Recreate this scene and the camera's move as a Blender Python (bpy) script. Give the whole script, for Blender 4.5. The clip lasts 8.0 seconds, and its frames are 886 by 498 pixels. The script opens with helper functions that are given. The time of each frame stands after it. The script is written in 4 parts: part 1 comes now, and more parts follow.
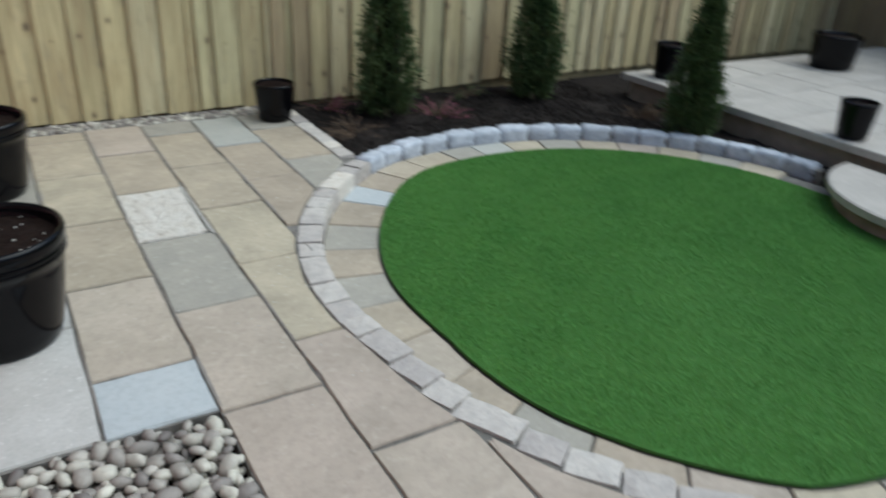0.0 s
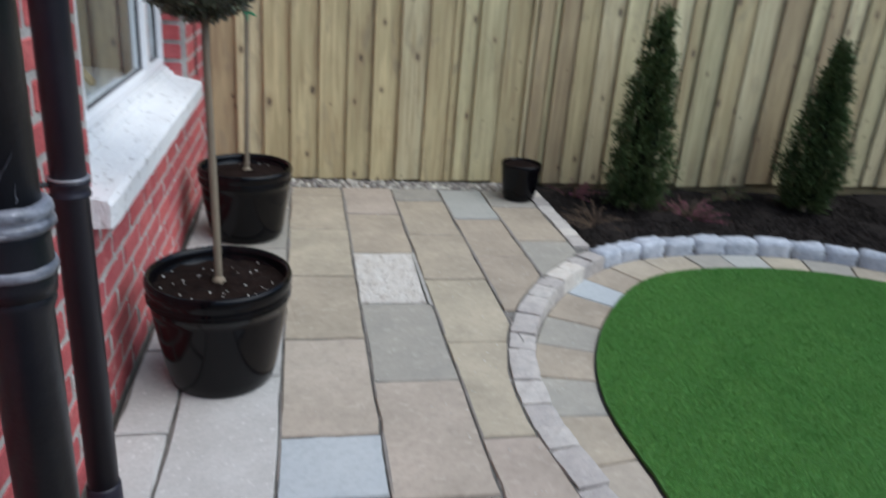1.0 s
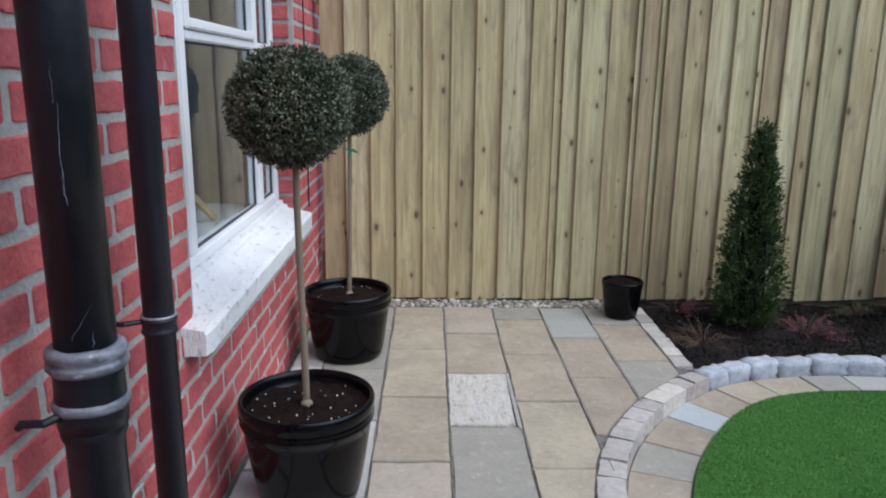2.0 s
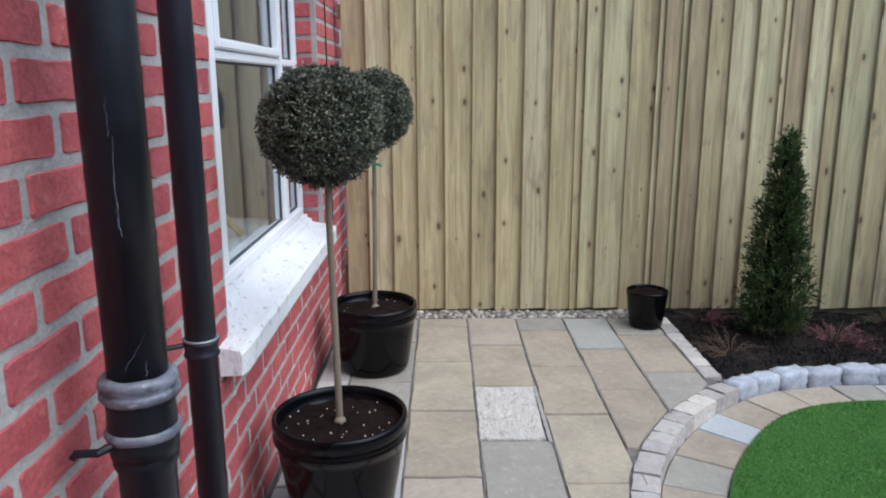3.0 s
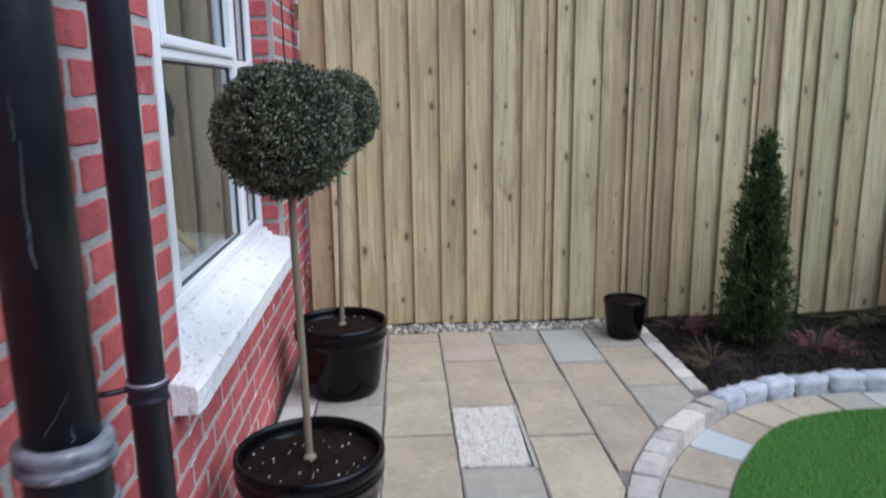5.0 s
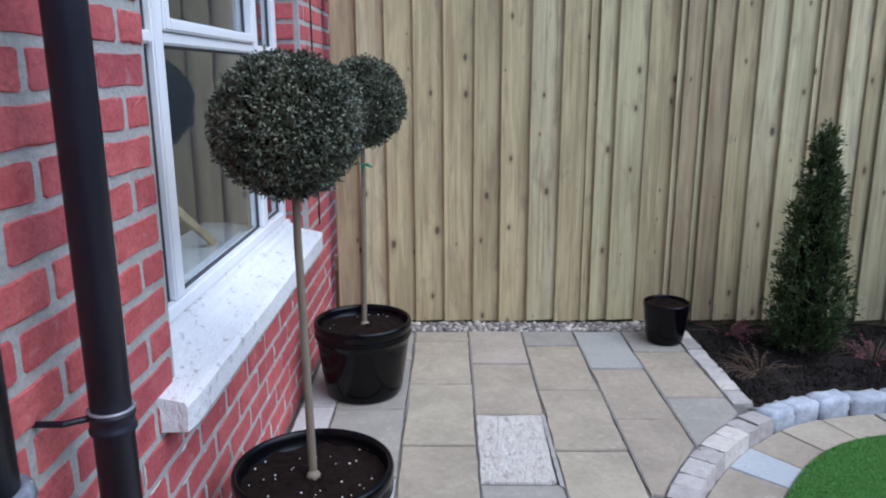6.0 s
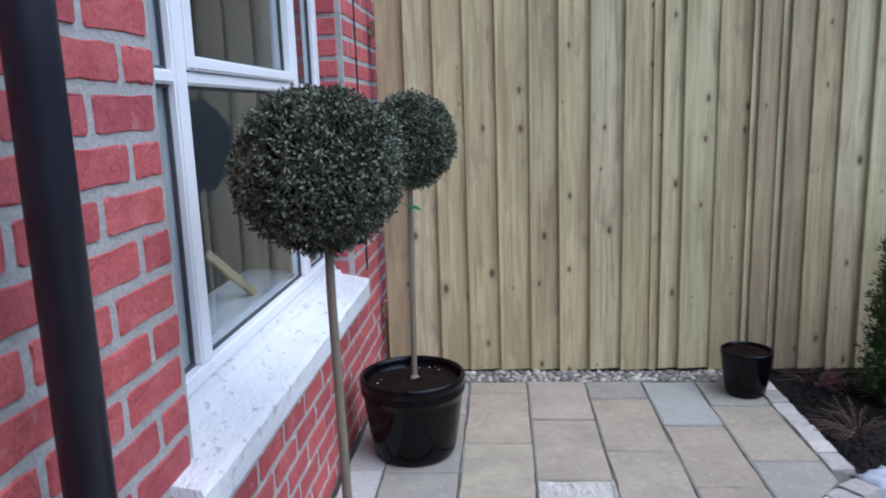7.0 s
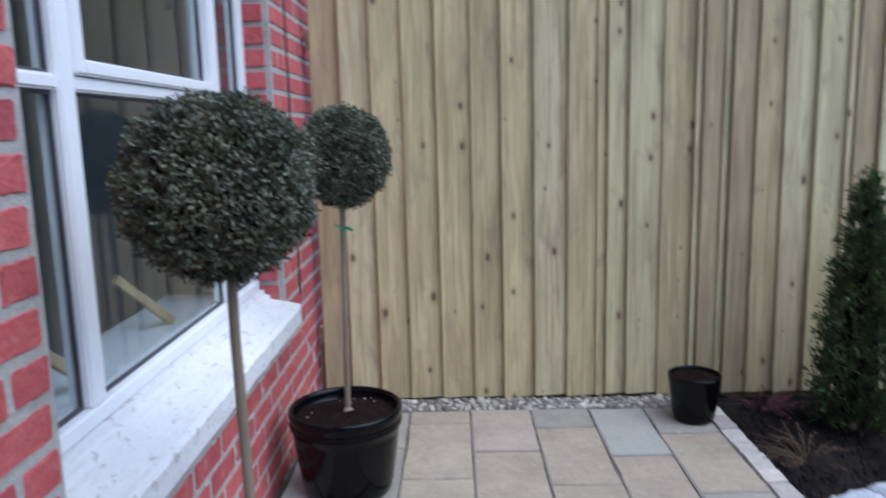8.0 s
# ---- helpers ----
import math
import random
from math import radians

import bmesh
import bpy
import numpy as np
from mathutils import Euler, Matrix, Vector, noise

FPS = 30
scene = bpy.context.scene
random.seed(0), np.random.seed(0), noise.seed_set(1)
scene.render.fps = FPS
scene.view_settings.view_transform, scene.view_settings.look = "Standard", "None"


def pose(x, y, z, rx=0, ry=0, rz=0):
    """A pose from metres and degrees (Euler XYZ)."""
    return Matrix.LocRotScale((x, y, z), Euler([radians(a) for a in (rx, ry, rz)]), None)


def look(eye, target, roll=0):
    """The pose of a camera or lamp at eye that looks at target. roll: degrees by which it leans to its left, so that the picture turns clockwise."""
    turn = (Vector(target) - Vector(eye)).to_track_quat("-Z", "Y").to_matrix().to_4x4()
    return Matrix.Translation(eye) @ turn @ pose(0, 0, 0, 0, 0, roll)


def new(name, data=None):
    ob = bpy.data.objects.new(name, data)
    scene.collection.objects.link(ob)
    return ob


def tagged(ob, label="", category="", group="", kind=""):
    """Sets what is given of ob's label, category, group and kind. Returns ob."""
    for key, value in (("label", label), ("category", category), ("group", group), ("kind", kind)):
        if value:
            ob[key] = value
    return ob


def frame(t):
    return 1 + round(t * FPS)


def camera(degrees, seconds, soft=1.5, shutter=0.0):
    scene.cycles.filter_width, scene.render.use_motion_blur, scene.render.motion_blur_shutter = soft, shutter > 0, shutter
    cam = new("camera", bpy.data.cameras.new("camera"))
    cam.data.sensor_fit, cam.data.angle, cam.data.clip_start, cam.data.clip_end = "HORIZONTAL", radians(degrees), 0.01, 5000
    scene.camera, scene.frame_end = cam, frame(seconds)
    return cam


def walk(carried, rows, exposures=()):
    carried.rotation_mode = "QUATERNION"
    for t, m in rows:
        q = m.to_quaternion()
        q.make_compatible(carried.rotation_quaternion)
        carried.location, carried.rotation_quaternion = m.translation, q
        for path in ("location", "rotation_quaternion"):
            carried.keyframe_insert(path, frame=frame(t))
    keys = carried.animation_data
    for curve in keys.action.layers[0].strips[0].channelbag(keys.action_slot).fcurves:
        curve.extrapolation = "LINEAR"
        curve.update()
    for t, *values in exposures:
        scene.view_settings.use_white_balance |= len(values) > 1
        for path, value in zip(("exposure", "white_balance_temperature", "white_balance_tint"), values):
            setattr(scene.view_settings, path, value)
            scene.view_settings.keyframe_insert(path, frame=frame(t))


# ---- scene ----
cam = camera(62.0, 8.0, soft=1.9, shutter=0.5)
PATH = [
    (0, (0.437, 0.591, 1.337), (1.390, 2.112, 0.456), 3.1),
    (0.2, (0.464, 0.644, 1.309), (1.300, 2.253, 0.465), 4.4),
    (0.5, (0.518, 0.696, 1.309), (1.161, 2.381, 0.445), 4.0),
    (0.7, (0.531, 0.721, 1.314), (1.114, 2.445, 0.482), 5.1),
    (1, (0.562, 0.733, 1.333), (0.940, 2.556, 0.603), 4.6),
    (1.2, (0.622, 0.704, 1.340), (0.916, 2.565, 0.670), 4.6),
    (1.5, (0.691, 0.672, 1.360), (0.823, 2.579, 0.773), 3.6),
    (1.8, (0.692, 0.687, 1.388), (0.767, 2.620, 0.883), 2.3),
    (2, (0.716, 0.663, 1.406), (0.750, 2.610, 0.948), 0.7),
    (3.3, (0.618, 0.682, 1.438), (0.615, 2.632, 1.002), -0.2),
    (3.5, (0.590, 0.711, 1.418), (0.700, 2.661, 0.987), 0.8),
    (4, (0.544, 0.730, 1.409), (0.770, 2.665, 0.959), 0.9),
    (4.2, (0.533, 0.736, 1.421), (0.743, 2.671, 0.964), -0.4),
    (4.5, (0.549, 0.764, 1.414), (0.761, 2.696, 0.943), -0.7),
    (4.8, (0.556, 0.820, 1.414), (0.721, 2.755, 0.937), -1.2),
    (5, (0.604, 0.893, 1.413), (0.711, 2.844, 0.989), -0.7),
    (5.2, (0.651, 0.928, 1.438), (0.730, 2.885, 1.038), 0.1),
    (6.3, (0.717, 1.152, 1.427), (0.680, 3.093, 0.947), -0.2),
    (6.5, (0.755, 1.198, 1.408), (0.707, 3.145, 0.953), 0.2),
    (7, (0.691, 1.339, 1.431), (0.526, 3.297, 1.058), -1.9),
    (7.2, (0.693, 1.389, 1.421), (0.522, 3.345, 1.043), -2.3),
    (7.5, (0.703, 1.464, 1.431), (0.575, 3.427, 1.069), -0.9),
    (7.8, (0.743, 1.503, 1.442), (0.639, 3.474, 1.122), -0.4),
    (8, (0.743, 1.519, 1.413), (0.709, 3.492, 1.087), -1.4),
]
EXPOSURES = [(0.0, 0.18, 5900, -3), (0.5, 0.13, 5820, 0), (1.5, 0.08, 5800, 5), (3.5, 0.30, 5800, 6), (5.0, 0.25, 5680, 7), (6.5, 0.17, 5270, 9), (8.0, 0.16, 5330, 9)]
walk(cam, [(t, look(eye, target, roll)) for t, eye, target, roll in PATH], EXPOSURES)

# ---- light: an overcast day ----
SUN_EL, SUN_AZ = radians(57), radians(117)
world = bpy.data.worlds.new("overcast_sky")
scene.world = world
world.use_nodes = True
wn, wl = world.node_tree.nodes, world.node_tree.links
sky = wn.new("ShaderNodeTexSky")
sky.sky_type, sky.sun_disc = "NISHITA", False
sky.sun_elevation, sky.sun_rotation = SUN_EL, SUN_AZ
sky.air_density, sky.dust_density, sky.ozone_density = 1.0, 2.0, 1.5
bg = wn["Background"]
bg.inputs["Strength"].default_value = 0.15
wl.new(sky.outputs[0], bg.inputs["Color"])
sun = new("sun", bpy.data.lights.new("sun", "SUN"))
sun.data.energy, sun.data.angle, sun.data.color = 2.0, radians(70), (1.0, 0.97, 0.94)
sun.matrix_world = look((0, 0, 20), (-math.sin(SUN_AZ) * 14, -math.cos(SUN_AZ) * 14, 20 - 14 * math.tan(SUN_EL)))


# ---- materials ----
def mat(name, c1, c2, scale=8.0, rough=0.8, bump=0.3, bscale=70.0, stretch=(1, 1, 1), rnd=0.0, hue=0.0, metal=0.0,
        fleck=None, fleck_scale=40.0, fleck_at=0.62, fleck_soft=0.07, grain=0.25, coat=0.0, island=False, shift=False, spec=0.5, dist=0.004):
    m = bpy.data.materials.new(name)
    m.use_nodes = True
    n, l = m.node_tree.nodes, m.node_tree.links
    b = n["Principled BSDF"]
    geo = n.new("ShaderNodeNewGeometry")
    info = n.new("ShaderNodeObjectInfo")
    vec = geo.outputs["Position"]
    if shift:
        mul = n.new("ShaderNodeMath")
        mul.operation, mul.inputs[1].default_value = "MULTIPLY", 37.0
        l.new(info.outputs["Random"], mul.inputs[0])
        add = n.new("ShaderNodeVectorMath")
        l.new(vec, add.inputs[0])
        l.new(mul.outputs[0], add.inputs[1])
        vec = add.outputs[0]
    mp = n.new("ShaderNodeMapping")
    mp.inputs["Scale"].default_value = stretch
    l.new(vec, mp.inputs[0])
    vec = mp.outputs[0]

    def noise_tex(sc, det=6.0, ro=0.6):
        t = n.new("ShaderNodeTexNoise")
        t.inputs["Scale"].default_value, t.inputs["Detail"].default_value, t.inputs["Roughness"].default_value = sc, det, ro
        l.new(vec, t.inputs["Vector"])
        return t.outputs[0]

    def ramp(src, lo, hi):
        r = n.new("ShaderNodeMapRange")
        r.inputs[1].default_value, r.inputs[2].default_value = lo, hi
        l.new(src, r.inputs[0])
        return r.outputs[0]

    def mix(kind, fac, a, bb):
        x = n.new("ShaderNodeMix")
        x.data_type, x.blend_type = "RGBA", kind
        for sock, v in ((x.inputs[0], fac), (x.inputs[6], a), (x.inputs[7], bb)):
            if isinstance(v, (int, float)):
                sock.default_value = v
            elif isinstance(v, tuple):
                sock.default_value = (*v, 1)
            else:
                l.new(v, sock)
        return x.outputs[2]

    big, fine = noise_tex(scale), noise_tex(scale * 9, 8.0, 0.7)
    col = mix("MIX", ramp(big, 0.32, 0.68), c1, c2)
    dark = tuple(0.35 * v for v in c1)
    g = n.new("ShaderNodeMath")
    g.operation, g.inputs[1].default_value = "MULTIPLY", grain
    l.new(ramp(fine, 0.45, 0.75), g.inputs[0])
    col = mix("MIX", g.outputs[0], col, dark)
    if fleck:
        col = mix("MIX", ramp(noise_tex(fleck_scale, 5.0, 0.6), fleck_at, fleck_at + fleck_soft), col, fleck)
    if rnd or hue:
        h = n.new("ShaderNodeHueSaturation")
        src = geo.outputs["Random Per Island"] if island else info.outputs["Random"]
        for sock, amp, mid in (("Value", rnd, 1.0), ("Hue", hue, 0.5)):
            r = n.new("ShaderNodeMapRange")
            r.inputs[3].default_value, r.inputs[4].default_value = mid - amp, mid + amp
            l.new(src, r.inputs[0])
            l.new(r.outputs[0], h.inputs[sock])
        l.new(col, h.inputs["Color"])
        col = h.outputs[0]
    l.new(col, b.inputs["Base Color"])
    b.inputs["Metallic"].default_value = metal
    b.inputs["Coat Weight"].default_value = coat
    b.inputs["Specular IOR Level"].default_value = spec
    rr = n.new("ShaderNodeMapRange")
    rr.inputs[3].default_value, rr.inputs[4].default_value = max(0.03, rough - 0.1), min(1.0, rough + 0.1)
    l.new(big, rr.inputs[0])
    l.new(rr.outputs[0], b.inputs["Roughness"])
    if bump:
        bp = n.new("ShaderNodeBump")
        bp.inputs["Strength"].default_value, bp.inputs["Distance"].default_value = bump, dist
        l.new(noise_tex(bscale, 8.0, 0.65), bp.inputs["Height"])
        l.new(bp.outputs[0], b.inputs["Normal"])
    return m


def pine(name, c1, c2, heart, rnd=0.10):
    """Sawn pine: long grain, broad stained patches and scattered dark knots with brown halos, different on every board."""
    m = bpy.data.materials.new(name)
    m.use_nodes = True
    n, l = m.node_tree.nodes, m.node_tree.links
    b = n["Principled BSDF"]
    geo, info = n.new("ShaderNodeNewGeometry"), n.new("ShaderNodeObjectInfo")

    def calc(kind, a, c):
        x = n.new("ShaderNodeMath")
        x.operation = kind
        for k, v in enumerate((a, c)):
            if isinstance(v, (int, float)):
                x.inputs[k].default_value = v
            else:
                l.new(v, x.inputs[k])
        return x.outputs[0]

    def ramp(src, lo, hi, a=0.0, c=1.0):
        r = n.new("ShaderNodeMapRange")
        r.inputs[1].default_value, r.inputs[2].default_value, r.inputs[3].default_value, r.inputs[4].default_value = lo, hi, a, c
        l.new(src, r.inputs[0])
        return r.outputs[0]

    def blend(kind, fac, a, c):
        x = n.new("ShaderNodeMix")
        x.data_type, x.blend_type = "RGBA", kind
        for sock, v in ((x.inputs[0], fac), (x.inputs[6], a), (x.inputs[7], c)):
            if isinstance(v, (int, float)):
                sock.default_value = v
            elif isinstance(v, tuple):
                sock.default_value = (*v, 1)
            else:
                l.new(v, sock)
        return x.outputs[2]

    sep = n.new("ShaderNodeSeparateXYZ")
    l.new(geo.outputs["Position"], sep.inputs[0])
    away = calc("MULTIPLY", info.outputs["Random"], 61.0)
    across = calc("ADD", calc("ADD", sep.outputs[0], sep.outputs[1]), away)
    up = calc("ADD", sep.outputs[2], calc("MULTIPLY", away, 1.7))

    def place(sx, sz):
        c = n.new("ShaderNodeCombineXYZ")
        l.new(calc("MULTIPLY", across, sx), c.inputs[0])
        l.new(calc("MULTIPLY", up, sz), c.inputs[1])
        return c.outputs[0]

    def cloud(sx, sz, det=4.0, ro=0.6, bend=0.0):
        t = n.new("ShaderNodeTexNoise")
        t.inputs["Scale"].default_value, t.inputs["Detail"].default_value, t.inputs["Roughness"].default_value, t.inputs["Distortion"].default_value = 1.0, det, ro, bend
        l.new(place(sx, sz), t.inputs["Vector"])
        return t.outputs[0]

    patch, streak, fibre, stain = cloud(7, 1.6, 3.0, 0.55, 0.6), cloud(26, 1.3, 4.0, 0.62, 0.9), cloud(210, 5.0, 5.0, 0.7), cloud(11, 4.0, 5.0, 0.6, 0.8)
    col = blend("MIX", ramp(patch, 0.35, 0.65), c1, c2)
    col = blend("MIX", ramp(streak, 0.50, 0.66, 0.0, 0.80), col, heart)
    col = blend("MIX", ramp(streak, 0.46, 0.32, 0.0, 0.65), col, tuple(min(0.8, 1.22 * v) for v in c1))
    col = blend("MIX", ramp(fibre, 0.5, 0.78, 0.0, 0.30), col, tuple(0.5 * v for v in c2))
    col = blend("MIX", ramp(stain, 0.54, 0.76, 0.0, 0.75), col, (0.31, 0.245, 0.16))
    vo = n.new("ShaderNodeTexVoronoi")
    vo.voronoi_dimensions, vo.inputs["Scale"].default_value = "2D", 5.4
    l.new(place(1.0, 0.62), vo.inputs["Vector"])
    pick = n.new("ShaderNodeSeparateColor")
    l.new(vo.outputs["Color"], pick.inputs[0])
    size = calc("MAXIMUM", calc("MULTIPLY", calc("SUBTRACT", pick.outputs[0], 0.42), 0.15), 0.001)
    near = calc("DIVIDE", vo.outputs["Distance"], size)
    col = blend("MIX", ramp(near, 2.6, 1.0, 0.0, 0.40), col, (0.30, 0.19, 0.10))
    col = blend("MIX", ramp(near, 1.15, 0.65, 0.0, 0.88), col, (0.105, 0.075, 0.05))
    h = n.new("ShaderNodeHueSaturation")
    l.new(ramp(info.outputs["Random"], 0.0, 1.0, 1 - rnd, 1 + rnd), h.inputs["Value"])
    l.new(col, h.inputs["Color"])
    l.new(h.outputs[0], b.inputs["Base Color"])
    l.new(ramp(streak, 0.3, 0.7, 0.68, 0.86), b.inputs["Roughness"])
    bp = n.new("ShaderNodeBump")
    bp.inputs["Strength"].default_value, bp.inputs["Distance"].default_value = 0.35, 0.003
    l.new(fibre, bp.inputs["Height"])
    l.new(bp.outputs[0], b.inputs["Normal"])
    return m


M_FENCE = pine("treated_pine", (0.61, 0.505, 0.275), (0.47, 0.385, 0.205), (0.38, 0.27, 0.14))
M_FENCE_BROWN = pine("brown_pine_heartwood", (0.49, 0.385, 0.215), (0.39, 0.295, 0.165), (0.33, 0.235, 0.135), 0.06)
M_FENCE_GREEN = pine("green_treated_pine", (0.62, 0.54, 0.305), (0.49, 0.43, 0.24), (0.40, 0.315, 0.17))
M_FENCE_PALE = pine("pale_pine_sapwood", (0.70, 0.60, 0.36), (0.57, 0.48, 0.28), (0.44, 0.33, 0.175))
M_FENCE_DARK = mat("brown_fence_wood", (0.20, 0.15, 0.08), (0.26, 0.20, 0.11), 2.2, 0.8, 0.3, 60, (6, 6, 0.55), 0.15, 0.01, shift=True)
M_BRICK = mat("red_brick", (0.47, 0.082, 0.088), (0.58, 0.140, 0.136), 11, 0.88, 0.9, 30, rnd=0.13, hue=0.003, grain=0.6, fleck=(0.60, 0.33, 0.30), fleck_scale=15, fleck_at=0.62, fleck_soft=0.2, dist=0.009, shift=True)
M_LIME = mat("pale_lime_mortar", (0.66, 0.64, 0.60), (0.52, 0.50, 0.46), 30, 0.95, 0.8, 70, grain=0.3, island=True, rnd=0.15)
M_MORTAR = mat("grey_mortar", (0.43, 0.41, 0.385), (0.55, 0.53, 0.49), 9, 0.95, 0.9, 60, grain=0.4, dist=0.008)
M_SILL = mat("painted_stone", (0.92, 0.915, 0.91), (0.86, 0.85, 0.845), 7, 0.75, 1.0, 34, (2.0, 1.0, 1), fleck=(0.62, 0.60, 0.585), fleck_scale=19, fleck_at=0.59, fleck_soft=0.07, dist=0.012, grain=0.05)
M_UPVC = mat("white_upvc", (0.93, 0.93, 0.94), (0.91, 0.91, 0.93), 3, 0.35, 0.0, grain=0.05)
M_SEAL = mat("grey_rubber_seal", (0.06, 0.06, 0.07), (0.08, 0.08, 0.09), 9, 0.6, 0.0)
M_PLASTER = mat("dim_plaster", (0.62, 0.65, 0.69), (0.54, 0.57, 0.61), 3, 0.9, 0.2)
M_TIMBER = mat("sawn_timber", (0.42, 0.33, 0.2), (0.36, 0.28, 0.17), 5, 0.8, 0.2, 60, (1, 1, 6))
M_IRON = mat("black_painted_iron", (0.006, 0.007, 0.011), (0.013, 0.014, 0.020), 9, 0.36, 0.4, 22, grain=0.3, spec=0.35, fleck=(0.06, 0.06, 0.07), fleck_scale=14, fleck_at=0.72)
M_LEAD = mat("weathered_grey_paint", (0.05, 0.055, 0.07), (0.27, 0.285, 0.33), 24, 0.36, 0.25, 70, (1, 1, 2.2), fleck=(0.48, 0.50, 0.54), fleck_scale=30, fleck_at=0.63, fleck_soft=0.05)
M_STEEL = mat("dull_bare_steel", (0.42, 0.43, 0.46), (0.30, 0.31, 0.34), 30, 0.5, 0.1, 60, metal=0.6)
M_PVC = mat("black_plastic_pipe", (0.013, 0.012, 0.021), (0.020, 0.019, 0.030), 6, 0.42, 0.08, 40, spec=0.4)
M_GLAZE = mat("black_glazed_ceramic", (0.002, 0.002, 0.003), (0.005, 0.0045, 0.005), 5, 0.12, 0.05, 14, grain=0.1, spec=0.20)
M_COMPOST = mat("dark_compost", (0.010, 0.006, 0.005), (0.022, 0.013, 0.010), 30, 0.95, 1.0, 90, dist=0.01, spec=0.1)
M_SOIL = mat("dark_bark_soil", (0.017, 0.0145, 0.0135), (0.032, 0.026, 0.023), 14, 0.95, 1.0, 40, dist=0.02, spec=0.1, fleck=(0.04, 0.03, 0.022), fleck_scale=50, fleck_at=0.66)
M_BUFF = mat("buff_sandstone", (0.45, 0.38, 0.285), (0.335, 0.285, 0.215), 4, 0.8, 0.5, 38, rnd=0.08, hue=0.008, shift=True, fleck=(0.50, 0.435, 0.345), fleck_scale=26, fleck_at=0.57, fleck_soft=0.25, grain=0.34)
M_TAN = mat("pinkish_sandstone", (0.455, 0.38, 0.31), (0.355, 0.30, 0.24), 4, 0.8, 0.5, 26, rnd=0.07, hue=0.008, shift=True, fleck=(0.50, 0.43, 0.36), fleck_scale=26, fleck_at=0.57, fleck_soft=0.25, grain=0.34)
M_GREY = mat("grey_sandstone", (0.37, 0.34, 0.285), (0.30, 0.28, 0.24), 6, 0.8, 0.5, 26, rnd=0.07, shift=True, fleck=(0.47, 0.43, 0.37), fleck_scale=26, fleck_at=0.57, fleck_soft=0.25)
M_BLUE = mat("blue_grey_sandstone", (0.365, 0.365, 0.33), (0.42, 0.41, 0.37), 5, 0.8, 0.4, 26, rnd=0.05, shift=True)
M_BLUE_RING = mat("pale_blue_sandstone", (0.42, 0.445, 0.455), (0.47, 0.49, 0.49), 5, 0.8, 0.4, 26, rnd=0.04, shift=True)
M_CREAM = mat("riven_cream_stone", (0.76, 0.72, 0.655), (0.67, 0.61, 0.53), 9, 0.85, 1.0, 20, (1.5, 0.8, 1), fleck=(0.46, 0.40, 0.335), fleck_scale=19, fleck_at=0.54, fleck_soft=0.16, dist=0.03, grain=0.4)
M_TERRACE = mat("pale_terrace_stone", (0.47, 0.43, 0.385), (0.40, 0.365, 0.325), 4, 0.85, 0.4, 40, rnd=0.07, shift=True, fleck=(0.55, 0.51, 0.47), fleck_scale=20, fleck_at=0.58, fleck_soft=0.2)
M_POINTING = mat("grey_pointing", (0.40, 0.375, 0.34), (0.30, 0.28, 0.25), 20, 0.95, 0.7, 80, grain=0.3)
M_PALE = mat("pale_concrete_flag", (0.54, 0.52, 0.49), (0.47, 0.45, 0.42), 7, 0.9, 0.4, 60, rnd=0.06, shift=True, fleck=(0.62, 0.60, 0.57), fleck_scale=45, fleck_at=0.6)
M_JOINT = mat("dark_joint_mortar", (0.085, 0.08, 0.072), (0.21, 0.195, 0.175), 12, 0.95, 0.6, 80)
M_GRANITE = mat("grey_granite", (0.34, 0.365, 0.42), (0.56, 0.585, 0.63), 22, 0.75, 0.8, 50, rnd=0.13, shift=True, fleck=(0.16, 0.16, 0.18), fleck_scale=110, fleck_at=0.60)
M_SETT_PALE = mat("cream_sett_stone", (0.66, 0.615, 0.55), (0.56, 0.50, 0.43), 18, 0.85, 0.9, 40, rnd=0.06, shift=True, fleck=(0.50, 0.40, 0.31), fleck_scale=60, fleck_at=0.60)
M_GRANITE_WARM = mat("pale_granite", (0.53, 0.485, 0.44), (0.42, 0.385, 0.355), 26, 0.8, 0.8, 50, rnd=0.13, hue=0.01, shift=True, fleck=(0.30, 0.27, 0.26), fleck_scale=110, fleck_at=0.60)
M_PEBBLE = mat("river_pebble", (0.26, 0.235, 0.205), (0.47, 0.43, 0.375), 11, 0.65, 0.4, 60, rnd=0.55, hue=0.03, island=True)
M_TURF = mat("turf_backing", (0.05, 0.14, 0.02), (0.06, 0.17, 0.03), 14, 0.95, 0.8, 160)
M_BLADE = mat("grass_blade", (0.100, 0.262, 0.047), (0.150, 0.335, 0.068), 4.5, 0.7, 0.0, rnd=0.25, hue=0.015, island=True, spec=0.3)
M_LEAF = mat("dark_glossy_leaf", (0.050, 0.060, 0.034), (0.165, 0.175, 0.110), 11, 0.30, 0.0, rnd=0.75, hue=0.015, island=True)
M_CONIFER = mat("conifer_green", (0.036, 0.066, 0.022), (0.125, 0.165, 0.060), 9, 0.6, 0.0, rnd=0.5, hue=0.02, island=True, spec=0.3)
# near-black: the shade deep inside the crowns, put into the colour
M_INNER = mat("inner_shade", (0.006, 0.009, 0.005), (0.012, 0.013, 0.008), 20, 0.95, 1.0, 40, spec=0.05)
M_BARK = mat("grey_brown_bark", (0.20, 0.16, 0.11), (0.28, 0.23, 0.16), 16, 0.85, 0.6, 50, (1, 1, 0.3))
M_TWIG = mat("brown_twig", (0.10, 0.065, 0.042), (0.15, 0.10, 0.06), 16, 0.9, 0.0, rnd=0.3, island=True)
